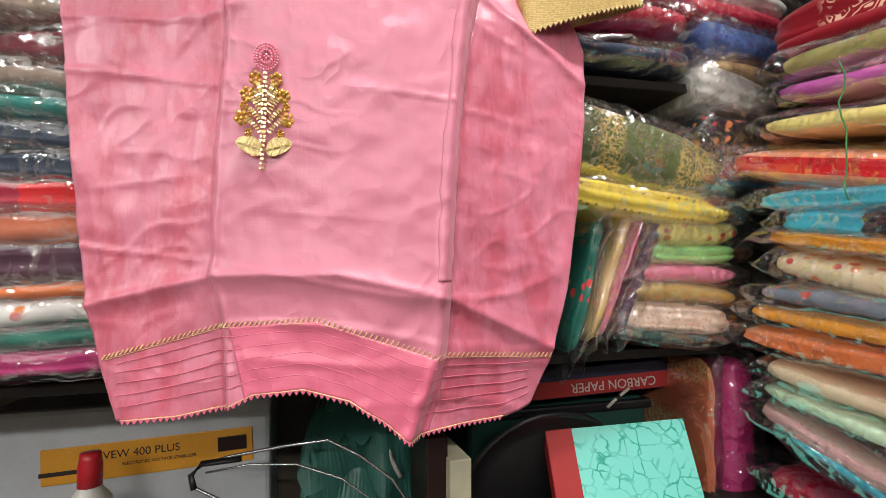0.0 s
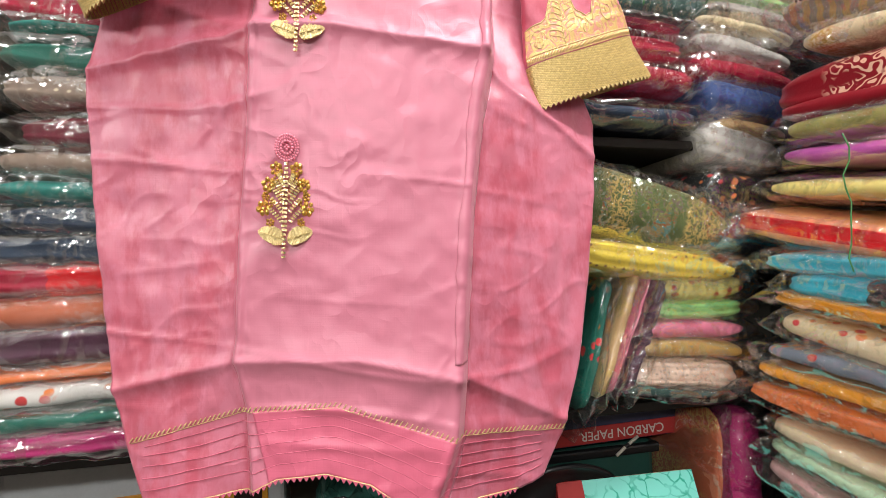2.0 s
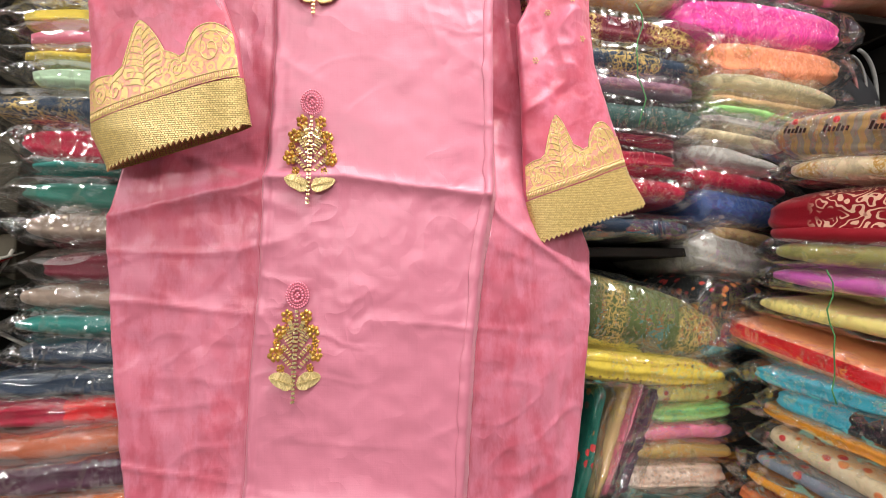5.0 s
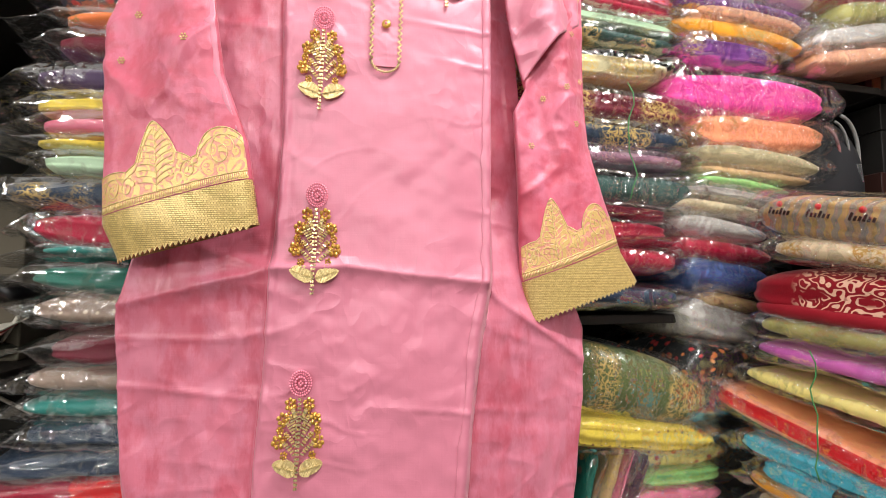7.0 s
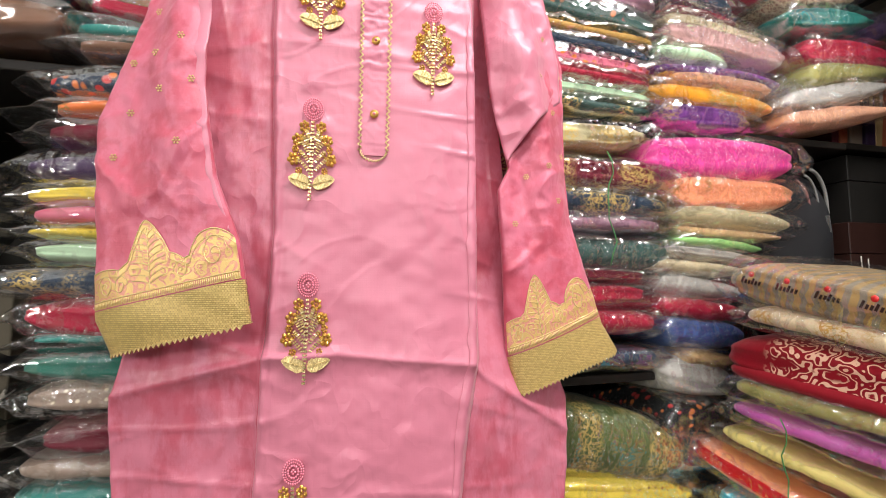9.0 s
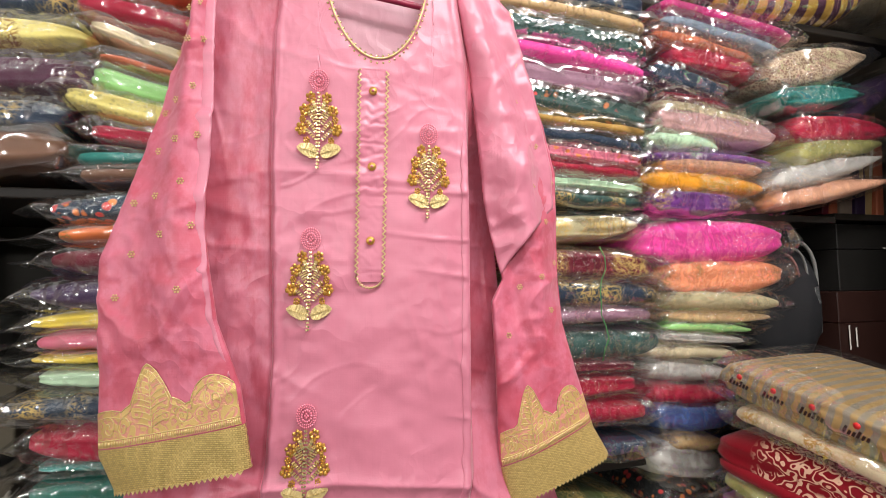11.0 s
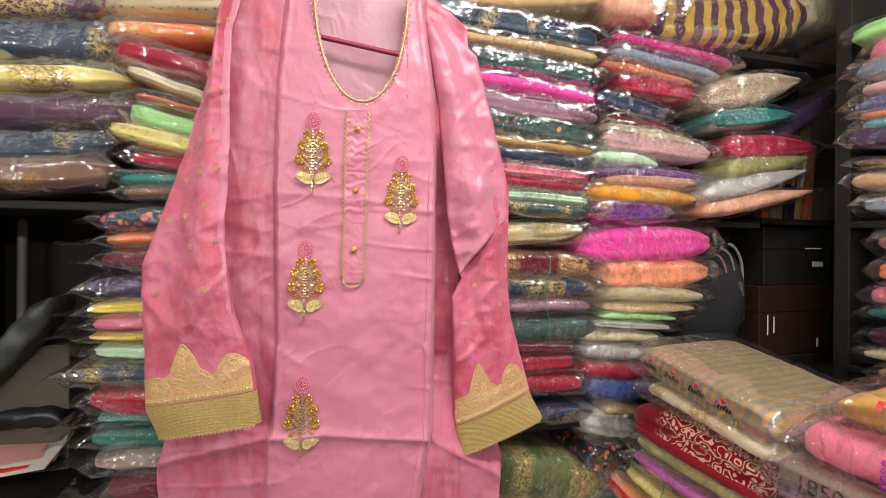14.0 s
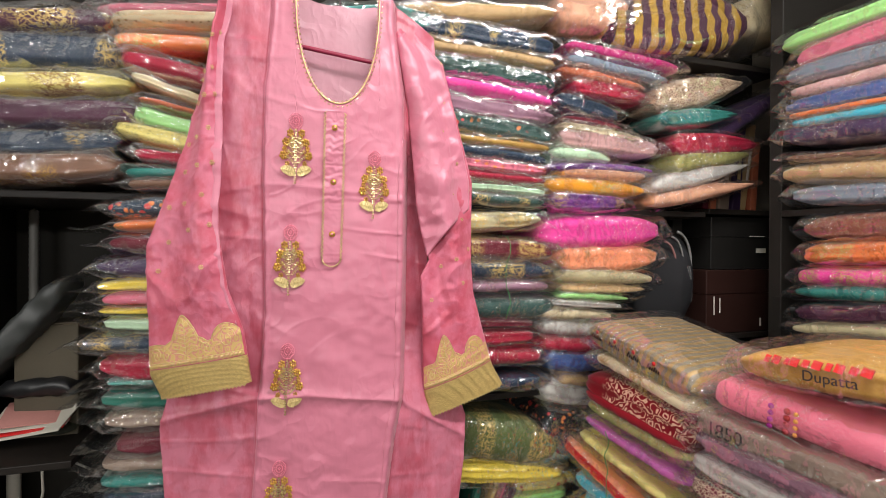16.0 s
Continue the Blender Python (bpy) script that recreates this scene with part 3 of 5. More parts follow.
LOWER_MID = [
    (0.531, 1.764, 2, 0.349, 0.079, "hotpink", "plain"),
    (0.549, 1.701, 1, 0.298, 0.064, "coral", "motif"),
    (0.541, 1.657, -3, 0.282, 0.037, "khaki", "print"),
    (0.528, 1.628, -2, 0.256, 0.021, "tan", "plain"),
    (0.504, 1.610, -4, 0.208, 0.018, "lime", "plain"),
    (0.489, 1.592, -5, 0.206, 0.018, "ash", "plain"),
    (0.461, 1.569, -4, 0.199, 0.023, "cream", "plain"),
    (0.455, 1.536, -6, 0.196, 0.034, "ash", "plain"),
    (0.456, 1.498, -6, 0.211, 0.036, "red", "plain"),
    (0.463, 1.459, -7, 0.182, 0.052, "blue", "plain"),
    (0.466, 1.414, -7, 0.129, 0.029, "tan", "plain"),
    (0.444, 1.385, -13, 0.161, 0.057, "ash", "crinkle"),
    (0.452, 1.314, -6, 0.173, 0.065, "black", "floral"),
    (0.475, 1.258, -11, 0.146, 0.052, "navy", "plain"),
]
BOTTOM_MID = [
    (0.388, 1.243, 1, 0.122, 0.037, "mint", "plain"),
    (0.396, 1.211, 0, 0.112, 0.023, "gold", "print"),
    (0.375, 1.181, -0, 0.149, 0.042, "lemon", "floral"),
    (0.368, 1.149, -1, 0.155, 0.029, "lime", "print"),
    (0.358, 1.120, -2, 0.175, 0.030, "pink", "dots"),
    (0.351, 1.092, -4, 0.181, 0.030, "gold", "print"),
    (0.341, 1.056, -5, 0.178, 0.042, "blush", "print"),
    (0.317, 1.032, -6, 0.164, 0.017, "forest", "plain"),
]
RIGHT_PILE = [
    (0.042, 1.518, -13, 0.184, 0.059, "clear", "stripes"),
    (0.054, 1.475, -11, 0.152, 0.032, "cream", "gold"),
    (0.033, 1.421, -7, 0.186, 0.073, "velvet", "embroidery"),
    (0.037, 1.376, -5, 0.172, 0.032, "olive", "print"),
    (0.032, 1.338, -7, 0.177, 0.027, "orchid", "plain"),
    (0.000, 1.296, -10, 0.152, 0.027, "lemon", "plain"),
    (-0.030, 1.244, -14, 0.209, 0.046, "coral", "band"),
    (-0.010, 1.207, -4, 0.159, 0.031, "turquoise", "dots"),
    (0.005, 1.174, -7, 0.126, 0.037, "turquoise", "band"),
    (-0.007, 1.148, -11, 0.147, 0.022, "amber", "print"),
    (-0.003, 1.110, -13, 0.136, 0.039, "cream", "floral"),
    (-0.016, 1.080, -8, 0.155, 0.031, "slate", "floral"),
    (-0.025, 1.054, -6, 0.170, 0.027, "amber", "plain"),
    (-0.033, 1.023, -5, 0.183, 0.033, "orange", "plain"),
]
RIGHT_FOOT = [
    (-0.017, 0.974, -10, 0.149, 0.031, "cream", "lace"),
    (-0.020, 0.942, -12, 0.154, 0.027, "mint", "plain"),
    (-0.024, 0.900, -17, 0.161, 0.031, "dustypink", "print"),
    (-0.006, 0.879, -19, 0.121, 0.024, "turquoise", "plain"),
    (-0.022, 0.826, -12, 0.145, 0.031, "red", "print"),
]
NEAR_PILE = [
    (0.391, 1.556, 3, 0.200, 0.053, "bronze", "gold"),
    (0.364, 1.487, -4, 0.224, 0.059, "rosepink", "plain"),
    (0.336, 1.435, -2, 0.243, 0.049, "taupe", "print"),
    (0.334, 1.402, -3, 0.237, 0.041, "mauve", "print"),
    (0.325, 1.363, -3, 0.230, 0.041, "ash", "print"),
    (0.325, 1.322, -4, 0.231, 0.049, "maroon", "lace"),
]
SIDE_UPPER = [
    (0.085, 2.206, -2, 0.216, 0.042, "lime", "dots"),
    (0.103, 2.166, 1, 0.181, 0.049, "rose", "print"),
    (0.089, 2.124, -4, 0.209, 0.042, "slate", "plain"),
    (0.097, 2.082, -3, 0.195, 0.037, "dustypink", "plain"),
    (0.090, 2.051, -3, 0.209, 0.044, "blue", "print"),
    (0.094, 2.026, -4, 0.202, 0.020, "orange", "plain"),
    (0.097, 2.007, -4, 0.195, 0.029, "turquoise", "plain"),
    (0.087, 1.978, -7, 0.217, 0.049, "indigo", "print"),
    (0.091, 1.926, -5, 0.209, 0.017, "brown", "plain"),
    (0.088, 1.890, -5, 0.217, 0.044, "tan", "plain"),
    (0.099, 1.842, -3, 0.195, 0.044, "slate", "plain"),
]
SIDE_LOWER = [
    # rust pack, its colour darkened for the shade of the board above
    (0.113, 1.774, 1, 0.168, 0.061, "shaded_rust", "print"),
    (0.113, 1.719, 2, 0.168, 0.048, "orange", "brocade"),
    (0.107, 1.669, 3, 0.181, 0.041, "hotpink", "brocade"),
    (0.104, 1.633, 3, 0.188, 0.032, "teal", "plain"),
    (0.104, 1.593, 7, 0.189, 0.041, "plum", "plain"),
    (0.101, 1.556, 7, 0.196, 0.034, "khaki", "print"),
    (0.115, 1.526, 8, 0.169, 0.027, "tan", "brocade"),
]
LEFT_STACK = [
    (-0.420, 1.796, 4, 0.158, 0.034, "navy", "floral"),
    (-0.415, 1.763, 2, 0.148, 0.023, "orange", "motif"),
    (-0.417, 1.731, 2, 0.154, 0.033, "maroon", "plain"),
    (-0.427, 1.688, 1, 0.176, 0.036, "indigo", "plain"),
    (-0.427, 1.655, 1, 0.176, 0.021, "yellow", "print"),
    (-0.422, 1.630, -0, 0.167, 0.025, "rose", "motif"),
    (-0.424, 1.608, -1, 0.173, 0.013, "yellow", "print"),
    (-0.421, 1.583, -3, 0.167, 0.024, "mint", "motif"),
    (-0.440, 1.549, -2, 0.206, 0.033, "navy", "brocade"),
    (-0.423, 1.504, -5, 0.176, 0.045, "red", "plain"),
]
LEFT_FOOT = [
    (-0.416, 1.481, -2, 0.160, 0.014, "teal", "plain"),
    (-0.420, 1.450, -2, 0.169, 0.032, "green", "plain"),
    (-0.418, 1.414, -2, 0.168, 0.033, "taupe", "dots"),
    (-0.408, 1.369, 0, 0.152, 0.037, "maroon", "plain"),
    (-0.418, 1.333, -4, 0.175, 0.027, "taupe", "plain"),
    (-0.418, 1.303, -4, 0.177, 0.025, "teal", "brocade"),
    (-0.416, 1.273, -4, 0.174, 0.028, "navy", "plain"),
    (-0.430, 1.242, 0, 0.220, 0.030, "navy", "plain"),
    (-0.438, 1.212, 1, 0.234, 0.032, "red", "band"),
    (-0.438, 1.178, 2, 0.233, 0.033, "rust", "print"),
    (-0.437, 1.144, 2, 0.233, 0.037, "plum", "plain"),
    (-0.436, 1.114, 3, 0.232, 0.014, "orange", "plain"),
    (-0.436, 1.093, 2, 0.232, 0.026, "white", "floral"),
    (-0.435, 1.066, 2, 0.232, 0.020, "green", "plain"),
    (-0.435, 1.041, 1, 0.231, 0.026, "magenta", "plain"),
]
LEFT_UPPER = [
    (-0.383, 2.043, -9, 0.180, 0.037, "red", "plain"),
    (-0.376, 2.002, -17, 0.172, 0.020, "cream", "plain"),
    (-0.369, 1.970, -13, 0.156, 0.014, "rust", "plain"),
    (-0.373, 1.943, -12, 0.165, 0.034, "lime", "plain"),
    (-0.387, 1.918, -10, 0.193, 0.032, "lemon", "print"),
    (-0.372, 1.883, -4, 0.162, 0.025, "red", "plain"),
    (-0.378, 1.857, 2, 0.174, 0.021, "teal", "plain"),
    (-0.376, 1.836, 1, 0.170, 0.021, "brown", "plain"),
    (-0.606, 1.997, 6, 0.312, 0.039, "lemon", "motif"),
    (-0.601, 1.947, 5, 0.320, 0.052, "plum", "brocade"),
    (-0.616, 1.897, 4, 0.290, 0.043, "navy", "brocade"),
    (-0.616, 1.856, 4, 0.290, 0.052, "brown", "motif"),
]

stack(TOP_ROW, SHELF, 0.24, 0.035, "packs on the top shelf")
stack(UPPER_NEAR, SHELF, 0.24, 0.035, "packs on the upper shelf")
stack(UPPER_MID, SHELF, 0.24, 0.035, "packs on the upper shelf", taper=0.25)
stack(UPPER_END, SHELF, 0.13, 0.040, "packs on the upper shelf", 0.06, 1.18, 0.6)
stack(LOWER_NEAR, SHELF, 0.24, 0.030, "packs on the middle shelf")
stack(LOWER_MID, SHELF, 0.24, 0.030, "packs on the middle shelf", thick=1.18, taper=0.22)
stack(BOTTOM_MID, SHELF, 0.22, 0.010, "packs on the lower shelf")
stack(LEFT_STACK, SHELF, 0.22, 0.030, "packs in the tall stack", thick=1.22, taper=-0.25)
stack(LEFT_FOOT, SHELF, 0.22, 0.030, "packs in the tall stack", thick=1.22, taper=-0.14)
stack(LEFT_UPPER, SHELF, 0.22, 0.040, "packs on the upper shelf")
right_pile = stack(RIGHT_PILE, FPILE, 0.26, 0.0, "packs piled on the counter", 0.10)
stack(RIGHT_FOOT, FPILE, 0.26, 0.0, "packs piled on the counter", 0.10)
near_pile = stack(NEAR_PILE, FPILE, 0.28, 0.0, "packs piled on the counter", 0.05)
stack(SIDE_UPPER, SIDE, 0.24, 0.02, "packs on the side shelf", 0.10)
stack(SIDE_LOWER, SIDE, 0.24, 0.015, "packs on the side shelf", 0.10)

# ---- the kurta ----
LEFT_EDGE = [(0.99, -0.312), (1.045, -0.334), (1.107, -0.351), (1.19, -0.363), (1.30, -0.372), (1.42, -0.377), (1.60, -0.33), (1.80, -0.30), (2.00, -0.285), (2.14, -0.275)]
RIGHT_EDGE = [(0.965, 0.060), (0.995, 0.085), (1.045, 0.112), (1.12, 0.134), (1.215, 0.153), (1.315, 0.166), (1.40, 0.170), (1.47, 0.145), (1.60, 0.10), (1.80, 0.085), (1.95, 0.095), (2.07, 0.108), (2.16, 0.10)]
LEFT_SEAM = [(1.00, -0.205), (1.08, -0.212), (1.13, -0.224), (1.25, -0.220), (1.385, -0.210), (1.60, -0.196), (1.85, -0.200), (2.0, -0.196), (2.14, -0.185)]
RIGHT_SEAM = [(0.97, -0.037), (1.044, -0.009), (1.10, -0.003), (1.28, 0.010), (1.39, 0.024), (1.45, 0.037), (1.60, 0.040), (1.85, 0.042), (2.0, 0.038), (2.14, 0.02)]
HEM = [(-0.33, 0.990), (-0.312, 0.991), (-0.26, 0.994), (-0.205, 1.005), (-0.182, 1.016), (-0.135, 1.020), (-0.093, 1.009), (-0.062, 0.990), (-0.038, 0.969), (0.001, 0.972), (0.060, 0.974), (0.09, 0.985)]
FOLD_LOW = [(-0.36, 1.098), (-0.225, 1.127), (-0.103, 1.126), (-0.003, 1.103), (0.11, 1.046), (0.17, 1.02)]
FOLD_MID = [(-0.40, 1.415), (-0.204, 1.461), (-0.127, 1.463), (-0.045, 1.453), (0.034, 1.445), (0.05, 1.425), (0.17, 1.345)]
FOLD_HIGH = [(-0.40, 1.80), (-0.20, 1.835), (-0.10, 1.83), (0.04, 1.815), (0.15, 1.80)]
GOLD_LINE = [(-0.36, 1.045), (-0.334, 1.050), (-0.216, 1.081), (-0.124, 1.085), (-0.008, 1.046), (0.11, 1.036)]
NECK_X, NECK_R, NECK_TOP, NECK_DROP = -0.075, 0.072, 2.175, 0.193


def ridge(d, w):
    return math.exp(-(d / w) ** 2)


def crease(d, w):
    """A pressed fold: a crisp edge that falls away softly on both sides."""
    return math.exp(-abs(d) / w)


def front(x, z):
    """How far back the kurta's cloth lies at a place of its front."""
    ls, rs = lerp_table(LEFT_SEAM, z), lerp_table(RIGHT_SEAM, z)
    k = 0.20 * min(1.0, max(0.0, (z - 1.10) / 0.8))
    y = 0.420 + k * (x + 0.16)
    inside = 0.0
    if x < ls:
        y += 0.010 * min(1.0, (ls - x) / 0.008) + 0.04 * (ls - x)
    elif x > rs:
        up = min(1.0, max(0.0, (z - 1.40) / 0.16)) * min(1.0, max(0.0, (1.95 - z) / 0.12))
        y += (0.022 + 0.050 * up) * min(1.0, (x - rs) / 0.008) + (0.40 - 0.20 * up) * (x - rs)
    else:
        mid = (x - (ls + rs) / 2) / (rs - ls) * 2
        inside = 1 - mid * mid
        y -= 0.006 * inside
    y -= 0.0015 * ridge(x - ls - 0.003, 0.003) + 0.0025 * ridge(x - rs + 0.005, 0.005)
    f1, f2, f3 = z - lerp_table(FOLD_LOW, x), z - lerp_table(FOLD_MID, x), z - lerp_table(FOLD_HIGH, x)
    y -= 0.009 * crease(f1, 0.013 if f1 > 0 else 0.010) + 0.007 * crease(f2, 0.012 if f2 > 0 else 0.008) + 0.003 * crease(f3, 0.010)
    if f1 < 0:
        y -= 0.07 * -f1
    # hanging waves, crisp creases and fine puckers
    y += 0.007 * noise.noise(Vector((x * 7, 0.3, z * 3.2))) + 0.0022 * noise.noise(Vector((x * 12 + 3, 0.7, z * 15)))
    for a, b, sx, sz, amp, seed in ((0.12, 0.0, 3.2, 17.0, 0.0022, 2.2), (0.0, 0.15, 12.0, 4.0, 0.0012, 5.1), (-0.3, 0.3, 14.0, 26.0, 0.0011, 9.4)):
        w = abs(noise.noise(Vector(((x + b * z) * sx, seed, (z + a * x) * sz))))
        y -= amp * max(0.0, 1 - w / 0.13) ** 1.5 * min(1.0, max(0.0, 1.6 * noise.noise(Vector((x * 7, seed + 6.0, z * 7))) + 0.35))
    y += 0.0018 * noise.noise(Vector((x * 22, 6.1, z * 24))) + 0.0009 * noise.noise(Vector((x * 48, 2.1, z * 55)))
    if x < ls or x > rs:
        y += 0.0030 * noise.noise(Vector((x * 44, 5.5, z * 9))) + 0.0014 * noise.noise(Vector((x * 60, 4.7, z * 30)))
    y += 0.0016 * noise.noise(Vector((x * 120, 1.2, z * 40))) * ridge(x - ls, 0.014)
    return y


def neck_z(x):
    a = (x - NECK_X) / NECK_R
    return NECK_TOP - NECK_DROP * math.sqrt(max(0.0, 1 - a * a)) ** 0.85 if abs(a) < 1 else 9.0


def top_z(x):
    slope = 2.200 - 0.20 * abs(x - NECK_X) if x < NECK_X else 2.210 - 0.50 * max(0, abs(x - NECK_X) - 0.05)
    return min(slope, neck_z(x))


def panel(name, left, right, lo, hi, cols, rows, material, parent, label="", lift=0.0, lace=False):
    """A panel of the front between two upright edges."""
    verts, faces = [], []
    for j in range(rows + 1):
        v = j / rows
        zz = 1.0 + 1.14 * v
        for i in range(cols + 1):
            s = i / cols
            x0, x1 = lerp_table(left, zz), lerp_table(right, zz)
            x = x0 + (x1 - x0) * s
            z0, z1 = lo(x), hi(x)
            z = z0 + (1.90 - z0) * v / 0.8 if v < 0.8 else 1.90 + (z1 - 1.90) * (v - 0.8) / 0.2
            verts.append((x, front(x, z) - lift, z))
    k = cols + 1
    for j in range(rows):
        for i in range(cols):
            faces.append((j * k + i, j * k + i + 1, (j + 1) * k + i + 1, (j + 1) * k + i))
    me = mesh_of(name, verts, faces, material)
    ob = part(name, me, parent, label)
    mod = ob.modifiers.new("cloth", "SOLIDIFY")
    mod.thickness, mod.offset = 0.0014, -1.0
    return ob


kurta = thing("kurta", IDENT, "pink satin kurta with gold embroidery hung before packed shelves", "kurta")


def hem_z(x):
    return lerp_table(HEM, x)


def gold_z(x):
    return lerp_table(GOLD_LINE, x)


def shifted(table, dx):
    return [(z, x + dx) for z, x in table]


panel("front_panel", shifted(LEFT_SEAM, -0.004), shifted(RIGHT_SEAM, 0.004), hem_z, top_z, 150, 420, M_SATIN, kurta, "glossy pink satin centre panel")
panel("side_panel", LEFT_EDGE, shifted(LEFT_SEAM, -0.004), hem_z, lambda x: 2.168 + 0.06 * (x + 0.20), 64, 380, M_SATIN_SIDE, kurta, "sheer darker pink side panel")
panel("side_panel", shifted(RIGHT_SEAM, 0.004), RIGHT_EDGE, hem_z, lambda x: top_z(x), 64, 380, M_SATIN_SIDE, kurta, "sheer darker pink side panel")


def back_panel():
    verts, faces, cols, rows = [], [], 40, 90
    for j in range(rows + 1):
        for i in range(cols + 1):
            s, v = i / cols, j / rows
            z0 = 1.02 + 1.13 * v
            x = lerp_table(LEFT_EDGE, z0) + 0.05 + (lerp_table(RIGHT_SEAM, z0) - 0.055 - lerp_table(LEFT_EDGE, z0)) * s
            top = 2.197 - 0.10 * abs(x - NECK_X) - 0.018 * max(0, 1 - ((x - NECK_X) / NECK_R) ** 2)
            top = min(top, 2.192 - 0.50 * max(0.0, x - NECK_X - 0.05))
            z = 1.02 + (top - 1.02) * v
            y = 0.463 + 0.17 * (x + 0.16) + 0.003 * wobble(x, 2, z, 20)
            verts.append((x, y, z))
    k = cols + 1
    for j in range(rows):
        for i in range(cols):
            faces.append((j * k + i, j * k + i + 1, (j + 1) * k + i + 1, (j + 1) * k + i))
    return mesh_of("back_panel", verts, faces, M_SATIN_BACK)


part("back_panel", back_panel(), kurta, "pale inside of the back, seen through the neck")


def on_front(x, z, lift=0.0):
    return Vector((x, front(x, z) - lift, z))


def teeth(name, points, size, material, parent, label, down):
    """A pointed lace edge: small wedges along a line of points."""
    bm = bmesh.new()
    for a, b in zip(points, points[1:]):
        m = (a + b) / 2 + down(a) * size
        t = Vector((0, -0.0012, 0))
        vs = [bm.verts.new(p) for p in (a + t, m + t, b + t, a - t, m - t, b - t)]
        for f in ((0, 1, 2), (3, 5, 4), (0, 3, 4, 1), (1, 4, 5, 2), (2, 5, 3, 0)):
            bm.faces.new([vs[i] for i in f])
    return part(name, bm_mesh(name, bm, material), parent, label)


def spaced(path, step):
    """Points at an even step along a fine path."""
    out, run = [path[0]], 0.0
    for a, b in zip(path, path[1:]):
        run += (b - a).length
        if run >= step:
            out.append(b)
            run = 0.0
    return out


hem_path = [on_front(x, hem_z(x) + 0.001, 0.0005) for x in np.linspace(-0.311, 0.060, 1500)]
teeth("hem_lace", spaced(hem_path, 0.0058), 0.0042, M_HEM, kurta, "pink pointed hem lace with gold thread", lambda p: Vector((0, 0, -1)))
part("hem_thread", tube_mesh("hem_thread", spaced(hem_path, 0.004), 0.0008, M_PALEGOLD, 5), kurta, "gold thread along the hem")

def strip(name, rows, cols, place, material, label):
    """A narrow piece of cloth laid on the front; place(s, v) gives x, z and its lift."""
    verts, faces = [], []
    for j in range(rows + 1):
        for i in range(cols + 1):
            x, z, lift = place(i / cols, j / rows)
            verts.append(on_front(x, z, lift))
    for j in range(rows):
        for i in range(cols):
            a = j * (cols + 1) + i
            faces.append((a, a + 1, a + cols + 2, a + cols + 1))
    ob = part(name, mesh_of(name, verts, faces, material), kurta, label)
    mod = ob.modifiers.new("cloth", "SOLIDIFY")
    mod.thickness, mod.offset = 0.0009, -1.0
    return ob


def hem_band_at(s, v):
    x = lerp_table(LEFT_SEAM, 1.04) + 0.010 + s * (-0.020 - lerp_table(LEFT_SEAM, 1.04))
    x += (v - 0.5) * 0.020 * (2 * s - 0.9)
    return x, hem_z(x) + 0.001 + (gold_z(x) - 0.003 - hem_z(x)) * v, 0.0009


def seam_fold_at(s, v):
    z = 1.118 + (1.93 - 1.118) * v
    rs = lerp_table(RIGHT_SEAM, z)
    wide = 0.016 + 0.005 * noise.noise(Vector((3.3, 0.0, z * 11))) + 0.002 * noise.noise(Vector((1.3, 0.0, z * 45)))
    wide *= min(1.0, (1 - v) * 9 + 0.25)
    x = rs + 0.006 - wide * (1 - s) + 0.0012 * noise.noise(Vector((7.0, 0.0, z * 60)))
    return x, z, 0.0006 + 0.0010 * math.sin(math.pi * s) + 0.0005 * noise.noise(Vector((s * 2, 4.0, z * 50)))


strip("hem_band", 24, 90, hem_band_at, M_HEM, "deeper pink unlined band above the hem lace")
strip("seam_fold", 300, 10, seam_fold_at, M_SATIN, "pressed fold of satin along the seam")

# the gold line of stitches above the hem and the pin tucks below it
bm = bmesh.new()
for x in np.linspace(-0.332, 0.112, 92):
    p = on_front(x, gold_z(x), 0.0012)
    bmesh.ops.create_cube(bm, size=1.0, matrix=Matrix.Translation(p) @ pose(0, 0, 0, 0, 35, 0) @ Matrix.Diagonal((0.0010, 0.0010, 0.0056, 1)))
part("gold_stitches", bm_mesh("gold_stitches", bm, M_PALEGOLD), kurta, "slanting gold stitches above the hem")
part("gold_cord", tube_mesh("gold_cord", [on_front(x, gold_z(x) - 0.003, 0.0006) for x in np.linspace(-0.332, 0.113, 160)], 0.0004, M_PALEGOLD, 5), kurta)
for r in range(1, 6):
    f = r / 6.5
    xs = np.linspace(-0.318, 0.085, 120)
    pts = [on_front(x, gold_z(x) + (hem_z(x) - gold_z(x)) * f + 0.0030 * wobble(x, r, 0, 14), 0.0008) for x in xs]
    part("pin_tuck", tube_mesh("pin_tuck", pts, 0.00040, M_HEM, 5), kurta)

# the neck
neck_path = [on_front(NECK_X + NECK_R * math.cos(w), max(1.95, NECK_TOP + NECK_DROP * math.copysign(abs(math.sin(w)) ** 0.85, math.sin(w))), 0.002) for w in np.linspace(math.pi, 2 * math.pi, 240)]
neck_path = [Vector((p.x, 0.42 + 0.19 * (p.x + 0.16) - 0.006, p.z)) for p in neck_path]
part("neck_piping", tube_mesh("neck_piping", spaced(neck_path, 0.003), 0.0028, M_SATIN, 8), kurta, "pink piping round the neck")
part("neck_cord", tube_mesh("neck_cord", [p + Vector((0, -0.003, 0)) for p in spaced(neck_path, 0.003)], 0.0012, M_PALEGOLD, 6), kurta, "gold cord round the neck")
centre = Vector((NECK_X, 0, NECK_TOP))
bm = bmesh.new()
